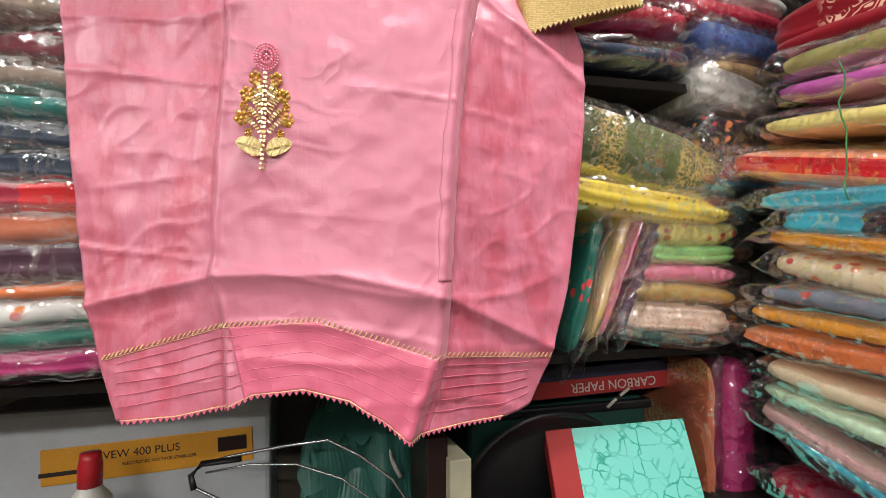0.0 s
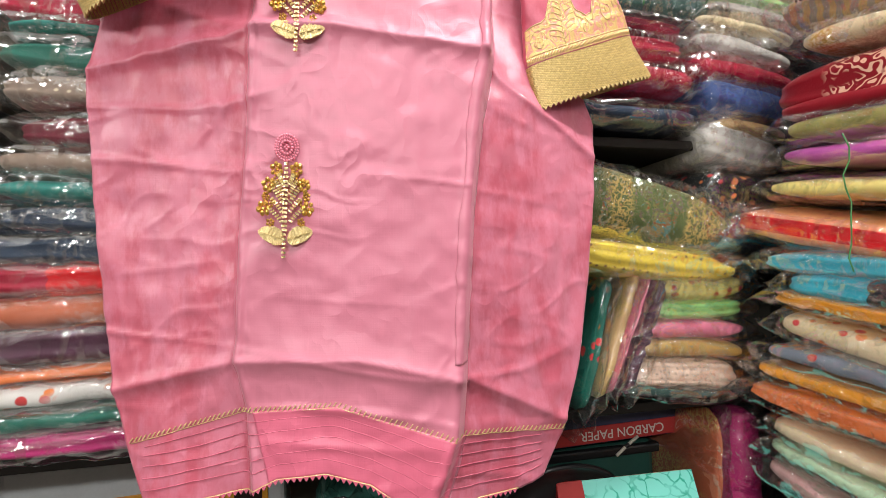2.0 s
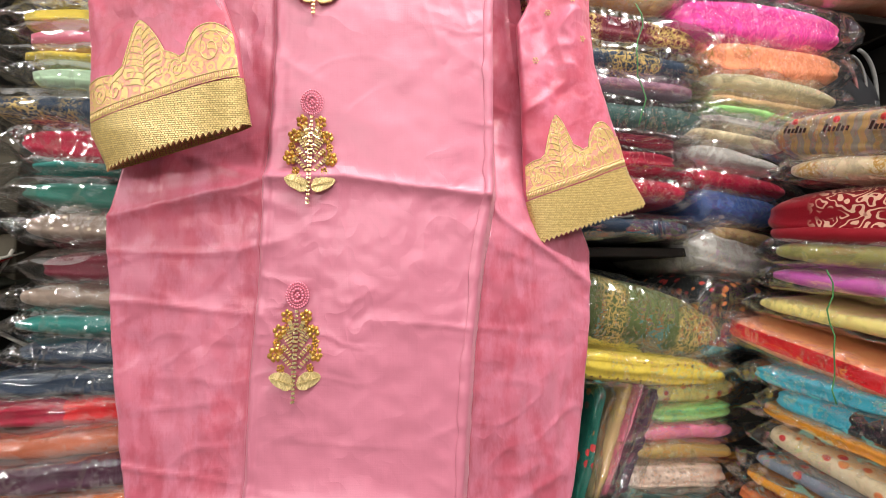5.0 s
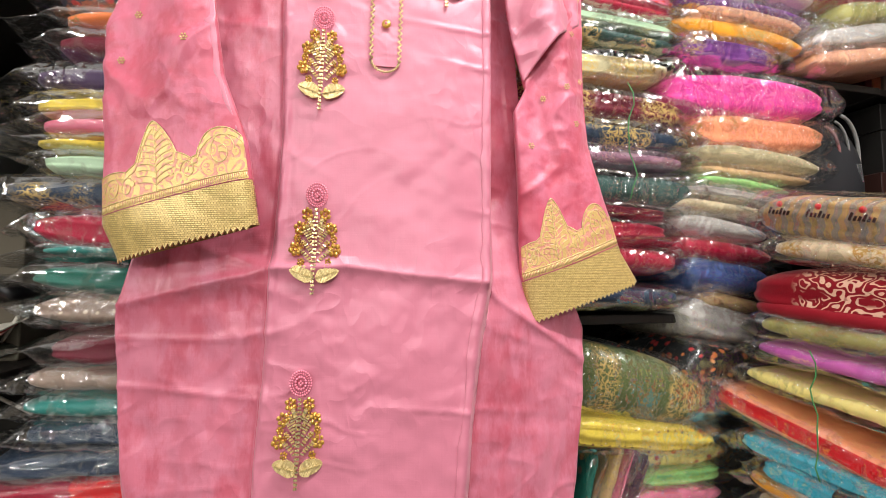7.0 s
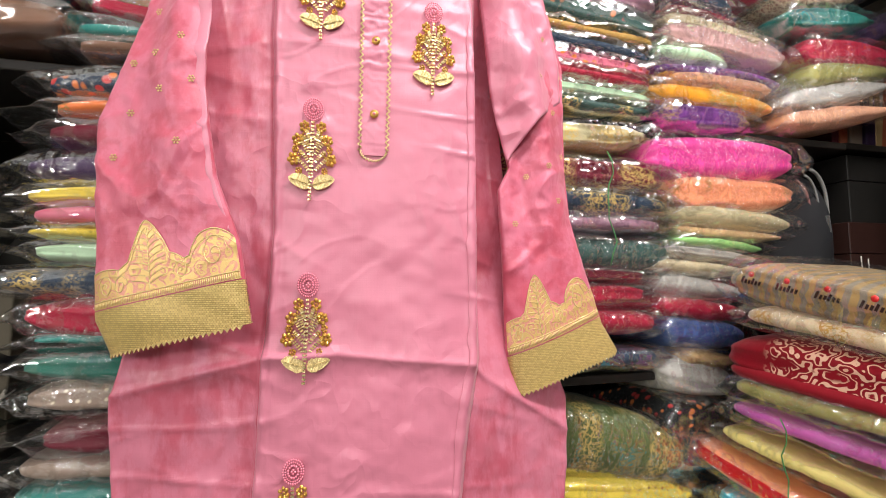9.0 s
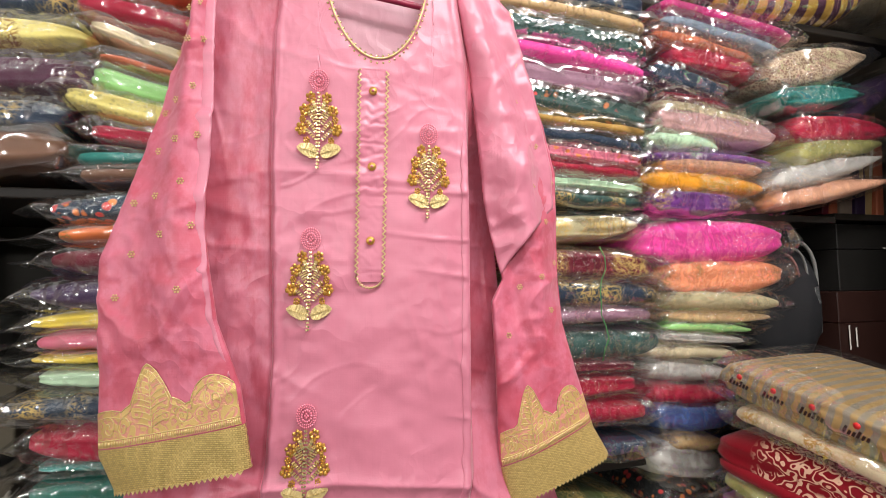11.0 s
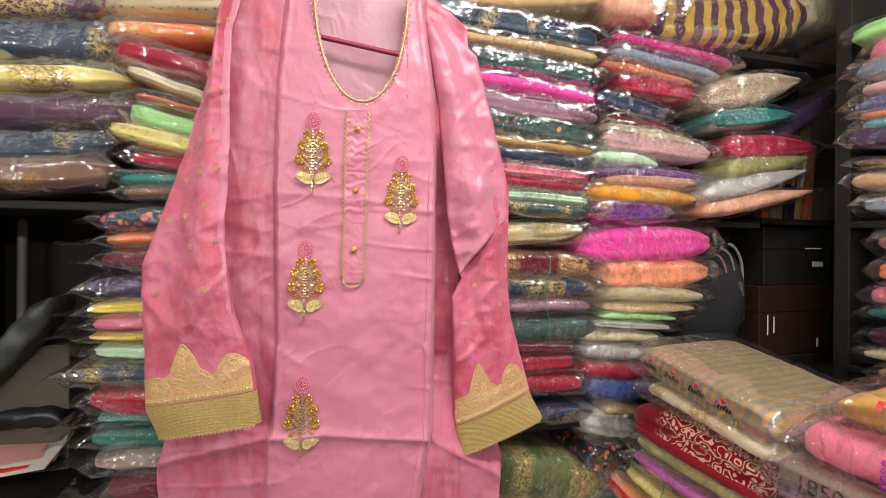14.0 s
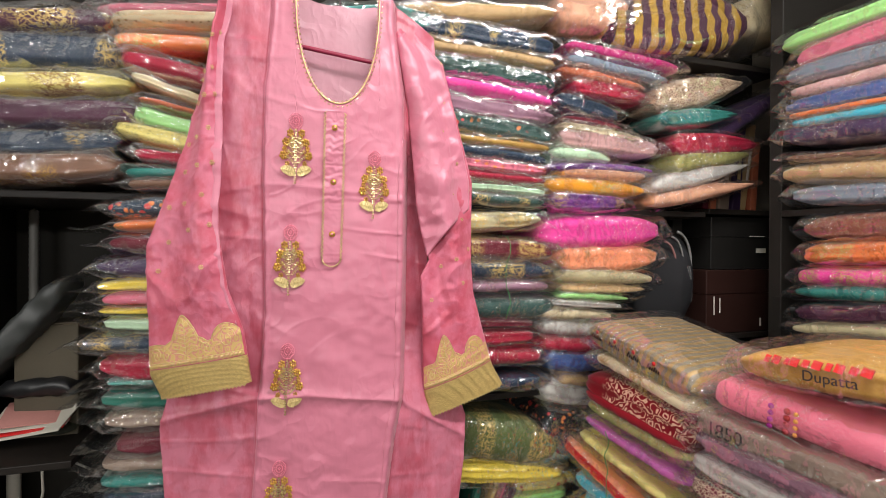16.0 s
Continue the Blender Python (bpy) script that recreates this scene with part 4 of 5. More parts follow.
for p in spaced(neck_path, 0.0075):
    d = (centre - Vector((p.x, 0, p.z))).normalized()
    for off in (0.0035, -0.0055):
        q = p + d * off * 1.0 + Vector((0, -0.0015, 0))
        bmesh.ops.create_uvsphere(bm, u_segments=6, v_segments=4, radius=0.0017, matrix=Matrix.Translation(q))
part("neck_beads", bm_mesh("neck_beads", bm, M_MIRROR, True), kurta, "small gold beads round the neck")

# the placket with its zigzag braid and three buttons
def placket_edge(side):
    pts = []
    for k, f in enumerate(np.linspace(0, 1, 74)):
        z = 1.965 - 0.262 * f
        half = 0.0165 - 0.001 * f
        x = -0.0795 - 0.006 * f + side * half + side * (0.0026 if k % 2 else -0.0012)
        pts.append(on_front(x, z, 0.0035))
    return pts


for side in (-1, 1):
    part("placket_braid", tube_mesh("placket_braid", placket_edge(side), 0.0012, M_PALEGOLD, 5), kurta, "gold zigzag braid along the placket")
tip = [on_front(-0.0855 + 0.0155 * math.cos(w) + (0.001 if k % 2 else -0.001), 1.703 + 0.013 * math.sin(w) + (0.001 if k % 2 else -0.001), 0.0035) for k, w in enumerate(np.linspace(math.pi, 2 * math.pi, 26))]
part("placket_braid", tube_mesh("placket_braid", tip, 0.0012, M_PALEGOLD, 5), kurta)
verts, faces = [], []
for j in range(131):
    f = j / 130
    for i in range(17):
        s = i / 16
        x = -0.0795 - 0.006 * f + (s - 0.5) * 0.032
        z = 1.965 - 0.268 * f
        verts.append((x, front(x, z) - 0.0022 - 0.0016 * abs(math.sin(f * 62 + 2.5 * noise.noise(Vector((s * 3, f * 20, 0))))) * (1 if 0.05 < f < 0.6 else 0.3), z))
for j in range(130):
    for i in range(16):
        faces.append((j * 17 + i, (j + 1) * 17 + i, (j + 1) * 17 + i + 1, j * 17 + i + 1))
part("placket", mesh_of("placket", verts, faces, M_SATIN), kurta, "gathered pink satin placket")
for z in (1.937, 1.841, 1.748):
    x = -0.0795 - 0.006 * (1.965 - z) / 0.268
    p = on_front(x, z, 0.005)
    b = part("button", lathe_mesh("button", [(0.0, 0.0), (0.0050, 0.0), (0.0054, 0.0010), (0.0036, 0.0022), (0.0, 0.0026)], M_GOLDBEAD, 16), kurta, "round gold button", Matrix.Translation(p) @ pose(0, 0, 0, 90, 0, 0))
    part("button_bead", lathe_mesh("button_bead", [(0.0, 0.0026), (0.002, 0.0028), (0.0014, 0.0044), (0.0, 0.0046)], M_PINKBEAD, 10), b)


# the embroidered flowers: built once, then set on the cloth
def ring(bm, x, z, r, t, n, y=-0.0015):
    for i in range(n):
        w = 2 * math.pi * i / n
        bmesh.ops.create_icosphere(bm, subdivisions=1, radius=t, matrix=Matrix.Translation((x + r * math.cos(w), y, z + r * math.sin(w))))


def stitch(bm, x, z, angle, length, thick, rng, y=-0.0016):
    bmesh.ops.create_cube(bm, size=1.0, matrix=Matrix.Translation((x, y, z)) @ pose(0, 0, 0, rng.uniform(-14, 14), angle, rng.uniform(-14, 14)) @ Matrix.Diagonal((thick, thick * 1.2, length, 1)))


def motif_meshes():
    """A beaded rosette, a spray of sequin florets on stitched sprigs, a ladder stem of bugle beads and two satin-stitch leaves."""
    rng = random.Random(5)
    ros, seq, stem, leaf, sprig = bmesh.new(), bmesh.new(), bmesh.new(), bmesh.new(), bmesh.new()
    ring(ros, 0, 0, 0.0128, 0.0014, 28), ring(ros, 0, 0, 0.0100, 0.0011, 24), ring(ros, 0, 0, 0.0064, 0.0017, 13), ring(ros, 0, 0, 0.0020, 0.0016, 4)
    for side in (-1, 1):
        for cx, cz, r in ((0.0110, -0.0215, 0.0072), (0.0195, -0.0370, 0.0076), (0.0245, -0.0600, 0.0080), (0.0225, -0.0480, 0.0048), (0.0170, -0.0735, 0.0046), (0.0125, -0.0330, 0.0040), (0.0150, -0.0545, 0.0040)):
            n = 6 if r > 0.0045 else 4
            turn = rng.random()
            for i in range(n + 1):
                w = 2 * math.pi * (i + turn) / n
                q = r * 0.66 if i < n else 0.0
                m = Matrix.Translation((side * cx + q * math.cos(w), -0.0020 - rng.uniform(0, 0.0006), cz + q * math.sin(w))) @ pose(0, 0, 0, rng.uniform(-20, 20), 0, rng.uniform(-20, 20))
                bmesh.ops.create_cone(seq, cap_ends=True, segments=8, radius1=r * (0.40 if i < n else 0.28), radius2=r * 0.16, depth=0.0018, matrix=m @ pose(0, 0, 0, 90, 0, 0))
        for z0, ex, ez in ((-0.0380, 0.0085, -0.0260), (-0.0560, 0.0150, -0.0395), (-0.0745, 0.0185, -0.0600), (-0.0480, 0.0120, -0.0330), (-0.0650, 0.0165, -0.0500)):
            for k in range(6):
                f = (k + 0.6) / 6
                x, z = side * (0.0035 + (ex - 0.0035) * f), z0 + (ez - z0) * f ** 0.8
                stitch(stem if k % 3 == 0 else sprig, x, z, side * 28 + 90, 0.0046, 0.0018, rng, -0.0017)
        for i in range(26):
            f = i / 25
            h = 0.0195 * math.sqrt(max(0.03, 1 - (2 * f - 1.0) ** 2)) * (0.95 if f < 0.5 else 0.85)
            x0, z0 = side * (0.0022 + 0.0275 * f), -0.0890 + 0.0065 * f
            for up in (-1, 1):
                stitch(leaf, x0, z0 + up * h * 0.25, side * up * -24, h * 0.52 * rng.uniform(0.92, 1.06), 0.0012, rng, -0.0010 - 0.0012 * math.sin(math.pi * f))
        for i in range(7):
            stitch(sprig, side * (0.004 + 0.0036 * i), -0.0890 + 0.0009 * i, side * 76, 0.0034, 0.0011, rng, -0.0030)
    for i in range(22):
        z = -0.0165 - i * 0.0043
        wide = 0.0054 if 2 < i < 16 else 0.0040
        for side in (-1, 1):
            stitch(stem, side * wide * 0.27 - 0.0001 * i, z + rng.uniform(-0.0003, 0.0003), 90 + side * 10, wide * 0.50, 0.0024, rng, -0.0024)
    return (bm_mesh("rosette", ros, M_PINKBEAD, True), bm_mesh("sequin_spray", seq, M_GOLDBEAD), bm_mesh("stem", stem, M_MIRROR),
            bm_mesh("leaf_pair", leaf, M_PALEGOLD), bm_mesh("sprig", sprig, M_THREAD))


MOTIF = motif_meshes()
for x, z, lean in ((-0.146, 1.947, 0), (-0.011, 1.888, 1), (-0.156, 1.751, 1), (-0.159, 1.543, 1), (-0.173, 1.338, 1)):
    p = on_front(x, z - 0.05, 0.0028)
    top, bot = on_front(x, z - 0.005, 0), on_front(x, z - 0.095, 0)
    tilt = math.degrees(math.atan2(top.y - bot.y, 0.09))
    m = Matrix.Translation((p.x, p.y, z - 0.05)) @ pose(0, 0, 0, -tilt, lean, 8) @ Matrix.Translation((0, 0, 0.049)) @ Matrix.Diagonal((0.86, 1.0, 1.02, 1.0))
    mo = part("flower_motif", MOTIF[3], kurta, "gold bead and sequin flower embroidery", m)
    for nm, me, lb in (("rosette", MOTIF[0], "pink beaded rosette"), ("sequin_spray", MOTIF[1], "gold sequin sprays"), ("stem", MOTIF[2], "bright bugle bead stem"), ("sprig", MOTIF[4], "old gold stitched sprigs")):
        part(nm, me, mo, lb)

# ---- sleeves ----
SL_OUT = [(1.470, -0.367), (1.506, -0.385), (1.60, -0.388), (1.655, -0.390), (1.723, -0.390), (1.791, -0.364), (1.894, -0.330), (1.997, -0.302), (2.066, -0.289), (2.14, -0.276)]
SL_IN = [(1.50, -0.205), (1.543, -0.212), (1.587, -0.219), (1.656, -0.245), (1.759, -0.262), (1.896, -0.265), (1.998, -0.268), (2.067, -0.268), (2.14, -0.255)]
SR_OUT = [(1.449, 0.245), (1.487, 0.224), (1.56, 0.204), (1.635, 0.185), (1.70, 0.180), (1.761, 0.180), (1.857, 0.181), (1.99, 0.146), (2.09, 0.120), (2.15, 0.06)]
SR_IN = [(1.398, 0.0945), (1.455, 0.082), (1.58, 0.080), (1.668, 0.076), (1.70, 0.092), (1.76, 0.077), (1.805, 0.068), (1.89, 0.060), (2.0, 0.048), (2.15, 0.02)]


def sleeve_point(side, s, v, lift=0.0, back=False):
    """A place on a sleeve: s across from left to right, v up from the cuff."""
    if side < 0:
        z = (1.470 + 0.034 * s) + v * (2.16 - 1.49)
        x0, x1 = lerp_table(SL_OUT, z), lerp_table(SL_IN, z)
        x = x0 + (x1 - x0) * s
        y = 0.404 - 0.040 * s + 0.075 * max(0, z - 1.70) * s
        fold = 0.006 * math.sin(s * 7 + z * 5) * min(1, max(0, z - 1.5) * 5)
    else:
        z = (1.398 + 0.051 * s) + v * (2.16 - 1.43)
        x0, x1 = lerp_table(SR_IN, z), lerp_table(SR_OUT, z)
        x = x0 + (x1 - x0) * s
        y = 0.496 + 0.030 * s - 0.05 * max(0, z - 1.72) * (1 - s)
        fold = 0.007 * math.sin(s * 8 + z * 9) * min(1, max(0, z - 1.45) * 5)
    bulge = 0.015 * math.sqrt(max(0.0, 1 - (2 * s - 1) ** 2))
    wr = 0.007 * noise.noise(Vector((x * 12 + side, z * 7, 1.3))) + 0.004 * noise.noise(Vector((x * 16 + z * 9, z * 26, 3.1 + side))) + 0.0016 * noise.noise(Vector((x * 50, z * 36, 2.2)))
    wd = noise.noise(Vector((x * 9 - z * 5, z * 10, 5.3 + side)))
    wr += 0.0035 * max(0.0, 1 - abs(wd) / 0.12)
    wf = noise.noise(Vector((x * 26 + z * 8, z * 34 - x * 12, 8.3 + side)))
    wr += 0.0011 * max(0.0, 1 - abs(wf) / 0.22) + 0.0010 * noise.noise(Vector((x * 90, z * 70, 4.4)))
    wr *= min(1, 0.10 + max(0, v - 0.06) * 4)
    if back:
        return Vector((x, y + bulge * 0.6 + 0.003, z))
    return Vector((x, y - bulge - fold - wr - lift, z))


def sleeve_mesh(side, v0, v1, rows, material, name, lift, cols=44):
    verts, faces = [], []
    k = 2 * (cols + 1)
    for j in range(rows + 1):
        v = v0 + (v1 - v0) * j / rows
        verts += [sleeve_point(side, i / cols, v, lift) for i in range(cols + 1)]
        verts += [sleeve_point(side, 1 - i / cols, v, lift, True) for i in range(cols + 1)]
    for j in range(rows):
        for i in range(k):
            a, b = j * k + i, j * k + (i + 1) % k
            faces.append((a, b, b + k, a + k))
    return mesh_of(name, verts, faces, material)


def hump(s, at, half, power):
    t = abs(s - at) / half
    return max(0.0, 1 - t ** power) if t < 1 else 0.0


CREST = {-1: (0.42, 0.85), 1: (0.33, 0.78)}


def border_top(side, s):
    """The height of the woven border over the cuff band: a leaf-shaped crest between scrolled shoulders."""
    at, dome = CREST[side]
    h = 0.116 + 0.003 * abs(math.sin(s * 34))
    h = max(h, 0.110 + 0.018 * math.sqrt(hump(s, 0.10, 0.15, 2.0)))
    h = max(h, 0.110 + 0.026 * hump(s, at, 0.26, 3.0))
    h = max(h, 0.110 + 0.080 * hump(s, at, 0.175, 1.6))
    return max(h, 0.110 + 0.042 * math.sqrt(hump(s, dome, 0.16, 2.0)))


def border_mesh(side):
    verts, faces, cols, rows = [], [], 160, 40
    lo = 0.068
    for i in range(cols + 1):
        s = 0.012 + 0.976 * i / cols
        hi = border_top(side, s)
        for j in range(rows + 1):
            verts.append(sleeve_point(side, s, lo + (hi - lo) * j / rows, 0.0013))
    for i in range(cols):
        for j in range(rows):
            a = i * (rows + 1) + j
            faces.append((a, a + 1, a + rows + 2, a + rows + 1))
    return mesh_of("woven_border", verts, faces, M_ZARI)


def border_threads(side):
    """The raised gold lines of the border: its outline, two shoulder scrolls, the veins of the crest and a ribbed row."""
    at, dome = CREST[side]
    verts, faces = [], []

    def line(points, r):
        pts = [sleeve_point(side, min(0.988, max(0.012, s)), v, 0.0015) for s, v in points]
        me = tube_mesh("line", pts, r * 0.75, M_PALEGOLD, 5)
        base = len(verts)
        verts.extend(tuple(v.co) for v in me.vertices)
        faces.extend(tuple(base + i for i in p.vertices) for p in me.polygons)
        bpy.data.meshes.remove(me)

    for drop in (0.0, 0.011):
        line([(s, max(0.080, border_top(side, s) - drop)) for s in np.linspace(0.015, 0.985, 130)], 0.0008 if drop == 0 else 0.0005)
    for c, v0, big, turn in ((dome, 0.116, 0.085, 1), (0.11, 0.100, 0.060, -1), (at - 0.20, 0.098, 0.05, 1), (at + 0.21, 0.100, 0.05, -1)):
        line([(c + turn * big * (1 - f) * math.cos(f * 11), v0 + 0.34 * big * (1 - f) * math.sin(f * 11)) for f in np.linspace(0, 0.94, 60)], 0.0007)
    line([(at, v) for v in np.linspace(0.082, 0.180, 20)], 0.0007)
    for k in range(9):
        v0 = 0.090 + 0.0095 * k
        reach = 0.120 * math.sqrt(1 - (k / 9.5) ** 2)
        for d in (-1, 1):
            line([(at + d * reach * f, v0 + 0.020 * f - 0.010 * f * f) for f in np.linspace(0, 1, 8)], 0.0006)
    for s in np.linspace(0.02, 0.98, 80):
        line([(s, 0.070), (s, 0.078)], 0.0007)
    line([(s, 0.080) for s in np.linspace(0.015, 0.985, 60)], 0.0008)
    return mesh_of("border_threads", verts, faces, M_PALEGOLD)


def zari():
    """Pink cloth with scrolls woven in pale gold thread."""
    n = Nodes("woven_gold_scrolls")
    vec = object_coords(n)
    bend = n.add("ShaderNodeVectorMath")
    bend.operation = "ADD"
    nz = n.add("ShaderNodeTexNoise", Vector=vec, Scale=40.0, Detail=1.0)
    n.put(bend, "i0", vec), n.put(bend, "i1", scaled(n, nz.outputs[1], 0.012, 0.012, 0.012))
    rings = n.math("SINE", n.math("MULTIPLY", n.voronoi(bend.outputs[0], 88.0, "SMOOTH_F1"), 25.0))
    leafy = n.ramp(n.voronoi(vec, 260.0), 0.55, 0.35)
    gold = n.math("MAXIMUM", n.ramp(rings, -0.55, -0.05), n.math("MULTIPLY", leafy, 0.5))
    col = n.mix(gold, rgba((0.66, 0.27, 0.20)), rgba((0.68, 0.46, 0.17)))
    b = n.add("ShaderNodeBsdfPrincipled", Base_Color=col, Roughness=0.42, Metallic=n.math("MULTIPLY", gold, 0.35), Normal=n.bump(n.math("ADD", gold, n.noise(vec, 700.0, 1.0)), 0.4, 0.0008))
    return n.finish(b.outputs[0])


def basket():
    """A band of basket-woven gold thread."""
    n = Nodes("gold_basket_weave")
    vec = object_coords(n)
    ch = n.add("ShaderNodeTexBrick")
    ch.offset = 0.5
    n.put(ch, "Vector", scaled(n, n.add("ShaderNodeCombineXYZ", X=n.add("ShaderNodeSeparateXYZ", Vector=vec).outputs[0], Y=n.add("ShaderNodeSeparateXYZ", Vector=vec).outputs[2]).outputs[0], 1, 1, 1))
    for key, v in (("Scale", 1.0), ("Mortar Size", 0.0003), ("Mortar Smooth", 1.0), ("Brick Width", 0.0030), ("Row Height", 0.0021)):
        ch.inputs[key].default_value = v
    for i, c in enumerate(((0.74, 0.54, 0.20), (0.58, 0.40, 0.14), (0.42, 0.28, 0.09))):
        ch.inputs[i + 1].default_value = (*c, 1)
    b = n.add("ShaderNodeBsdfPrincipled", Base_Color=ch.outputs[0], Roughness=0.36, Metallic=0.2, Normal=n.bump(n.math("SUBTRACT", 1.0, ch.outputs[1]), 0.9, 0.0015))
    return n.finish(b.outputs[0])


M_ZARI, M_BASKET = zari(), basket()
flower = bmesh.new()
for i in range(6):
    w = i * math.pi / 3
    bmesh.ops.create_icosphere(flower, subdivisions=1, radius=0.0013, matrix=Matrix.Translation((0.0031 * math.cos(w), 0, 0.0031 * math.sin(w))) @ Matrix.Diagonal((1, 0.5, 1, 1)))
bmesh.ops.create_icosphere(flower, subdivisions=1, radius=0.0014, matrix=Matrix.Diagonal((1, 0.6, 1, 1)))
FLOWER = bm_mesh("gold_flower", flower, M_THREAD)
for side in (-1, 1):
    sl = part("sleeve", sleeve_mesh(side, 0.0, 1.0, 280, M_SLEEVE, "sleeve", 0.0, 70), kurta, "loose pink sleeve with a gold border")
    part("cuff_band", sleeve_mesh(side, -0.002, 0.066, 10, M_BASKET, "cuff_band", 0.0016), sl, "basket-woven gold cuff band")
    part("woven_border", border_mesh(side), sl, "woven gold scroll border with a pointed crest")
    part("border_threads", border_threads(side), sl, "raised pale gold scroll and leaf lines")
    edge = [sleeve_point(side, s, -0.002, 0.001) for s in np.linspace(0.01, 0.99, 700)]
    teeth("cuff_lace", spaced(edge, 0.0062), 0.0044, M_THREAD, sl, "pointed gold cuff lace", lambda p: Vector((0, 0, -1)))
    rngf = random.Random(3 + side)
    for row in range(8):
        for c in range(3):
            s, v = 0.18 + 0.30 * c + (0.14 if row % 2 else 0.0), 0.30 + row * 0.082 + rngf.uniform(-0.01, 0.01)
            if s < 0.95 and v < 0.93 and not (v < 0.33 and 0.35 < s < 0.65):
                part("gold_flower", FLOWER, sl, "", Matrix.Translation(sleeve_point(side, s, v, 0.0012)))

verts, faces = [], []
for j in range(121):
    v = 0.14 + 0.82 * j / 120
    for i in range(9):
        p = sleeve_point(-1, 1.0, v)
        w = 0.002 + 0.019 * min(1.0, (v - 0.13) * 2.4)
        x = p.x - 0.006 + w * (i / 8 - 0.35)
        verts.append((x, p.y - 0.004 - 0.14 * w - 0.10 * w * math.sin(math.pi * i / 8) + 0.002 * wobble(x, 3, p.z, 40), p.z))
for j in range(120):
    for i in range(8):
        faces.append((j * 9 + i, j * 9 + i + 1, (j + 1) * 9 + i + 1, (j + 1) * 9 + i))
part("sleeve_fold", mesh_of("sleeve_fold", verts, faces, M_SATIN), kurta, "lighter folded edge along the sleeve").modifiers.new("cloth", "SOLIDIFY").thickness = 0.0016

verts, faces = [], []
for j in range(81):
    for i in range(31):
        s0, f = 0.02 + 0.96 * i / 30, j / 80
        lo = (1.705 + 0.10 * s0 - 1.398 - 0.051 * s0) / 0.73
        p = sleeve_point(1, s0, lo + (0.985 - lo) * f)
        verts.append((p.x - 0.004 * (1 - f), p.y - 0.004 - 0.012 * (1 - f) * math.sin(math.pi * min(1, s0 * 1.3)) - 0.003 * wobble(p.x, 1, p.z, 30), p.z))
for j in range(80):
    for i in range(30):
        faces.append((j * 31 + i, j * 31 + i + 1, (j + 1) * 31 + i + 1, (j + 1) * 31 + i))
part("sleeve_fold", mesh_of("sleeve_fold", verts, faces, M_SATIN), kurta, "upper sleeve folded over itself").modifiers.new("cloth", "SOLIDIFY").thickness = 0.0016

# ---- the hanger ----
hanger = thing("clothes_hanger", IDENT, "dark red plastic clothes hanger inside the kurta", "hanger")
part("bar", tube_mesh("bar", [(-0.165, 0.440, 2.0915), (-0.145, 0.443, 2.088), (-0.075, 0.452, 2.078), (-0.003, 0.462, 2.068), (0.02, 0.466, 2.065)], 0.0042, plain("dark_red_plastic", (0.30, 0.02, 0.06), 0.35), 10), hanger, "dark red straight bar")
part("arm", tube_mesh("arm", [(-0.165, 0.440, 2.0915), (-0.170, 0.468, 2.10), (-0.150, 0.478, 2.125), (-0.08, 0.490, 2.145), (-0.004, 0.502, 2.115), (0.02, 0.500, 2.08), (0.02, 0.466, 2.065)], 0.004, M_REDCAP, 10), hanger)
part("hook", tube_mesh("hook", [(-0.08, 0.490, 2.145), (-0.08, 0.490, 2.24), (-0.065, 0.458, 2.27), (-0.045, 0.46, 2.255), (-0.048, 0.46, 2.24)], 0.0018, M_CHROME, 8), hanger, "bright wire hook")

# ---- upright packs on the lower shelf ----
for u, z, tilt, h, colour, pattern in ((0.196, 1.107, 75, 0.026, "green", "floral"), (0.233, 1.120, 69, 0.024, "tan", "brocade"), (0.252, 1.124, 66, 0.016, "rose", "plain"), (0.277, 1.118, 66, 0.030, "plum", "plain")):
    pack(SHELF @ pose(u, 0.075, z, 0, -tilt, 0), 0.19, 0.16, h, colour, pattern, "packs standing on edge", sag=0.0)
pack(SHELF @ pose(0.455, 0.10, 0.845, 0, -88, 0), 0.29, 0.18, 0.072, "magenta", "plain", "packs standing on edge", sag=0.0)
pack(SHELF @ pose(0.405, 0.11, 0.845, 0, -87, 0), 0.29, 0.18, 0.018, "rust", "brocade", "packs standing on edge", sag=0.0)
pack(SHELF @ pose(0.985, 0.09, 2.075, 0, -30, 0), 0.38, 0.18, 0.05, "indigo", "motif", "packs on the upper shelf")

# string round two bundles
string = thing("string", IDENT, "thin green string tied round a bundle of packs", "string", "bundle strings")
part("loop", tube_mesh("string_loop", [SHELF @ Vector((0.262 + 0.006 * math.sin(i), -0.052 + 0.004 * math.cos(2 * i), 1.75 - 0.018 * i)) for i in range(11)], 0.0009, M_STRING, 5), string)
string = thing("string", IDENT, "thin green string tied round a bundle of packs", "string", "bundle strings")
part("loop", tube_mesh("string_loop", [FPILE @ Vector((0.042 + 0.003 * math.sin(i * 1.3), -0.016 - 0.004 * math.cos(2 * i), 1.36 - 0.016 * i)) for i in range(11)], 0.0009, M_STRING, 5), string)

# ---- the lower bay ----
box = thing("voltage_stabilizer", SHELF @ pose(-0.432, 0.318, 0.815), "grey steel voltage stabilizer with a yellow label on the bottom shelf", "stabilizer")
part("case", box_mesh("case", 0.40, 0.14, 0.24, M_GREY, 0.008), box, "grey painted steel case")
plate = part("label_plate", box_mesh("label_plate", 0.29, 0.003, 0.052, M_LABEL, 0.001), box, "yellow front label", pose(0.028, -0.0715, 0.042, 0, -2, 0))
lettering("model_name", "VEW 400 PLUS", 0.0165, M_INK, plate, pose(-0.012, -0.002, 0.008, 90, 0, 0))
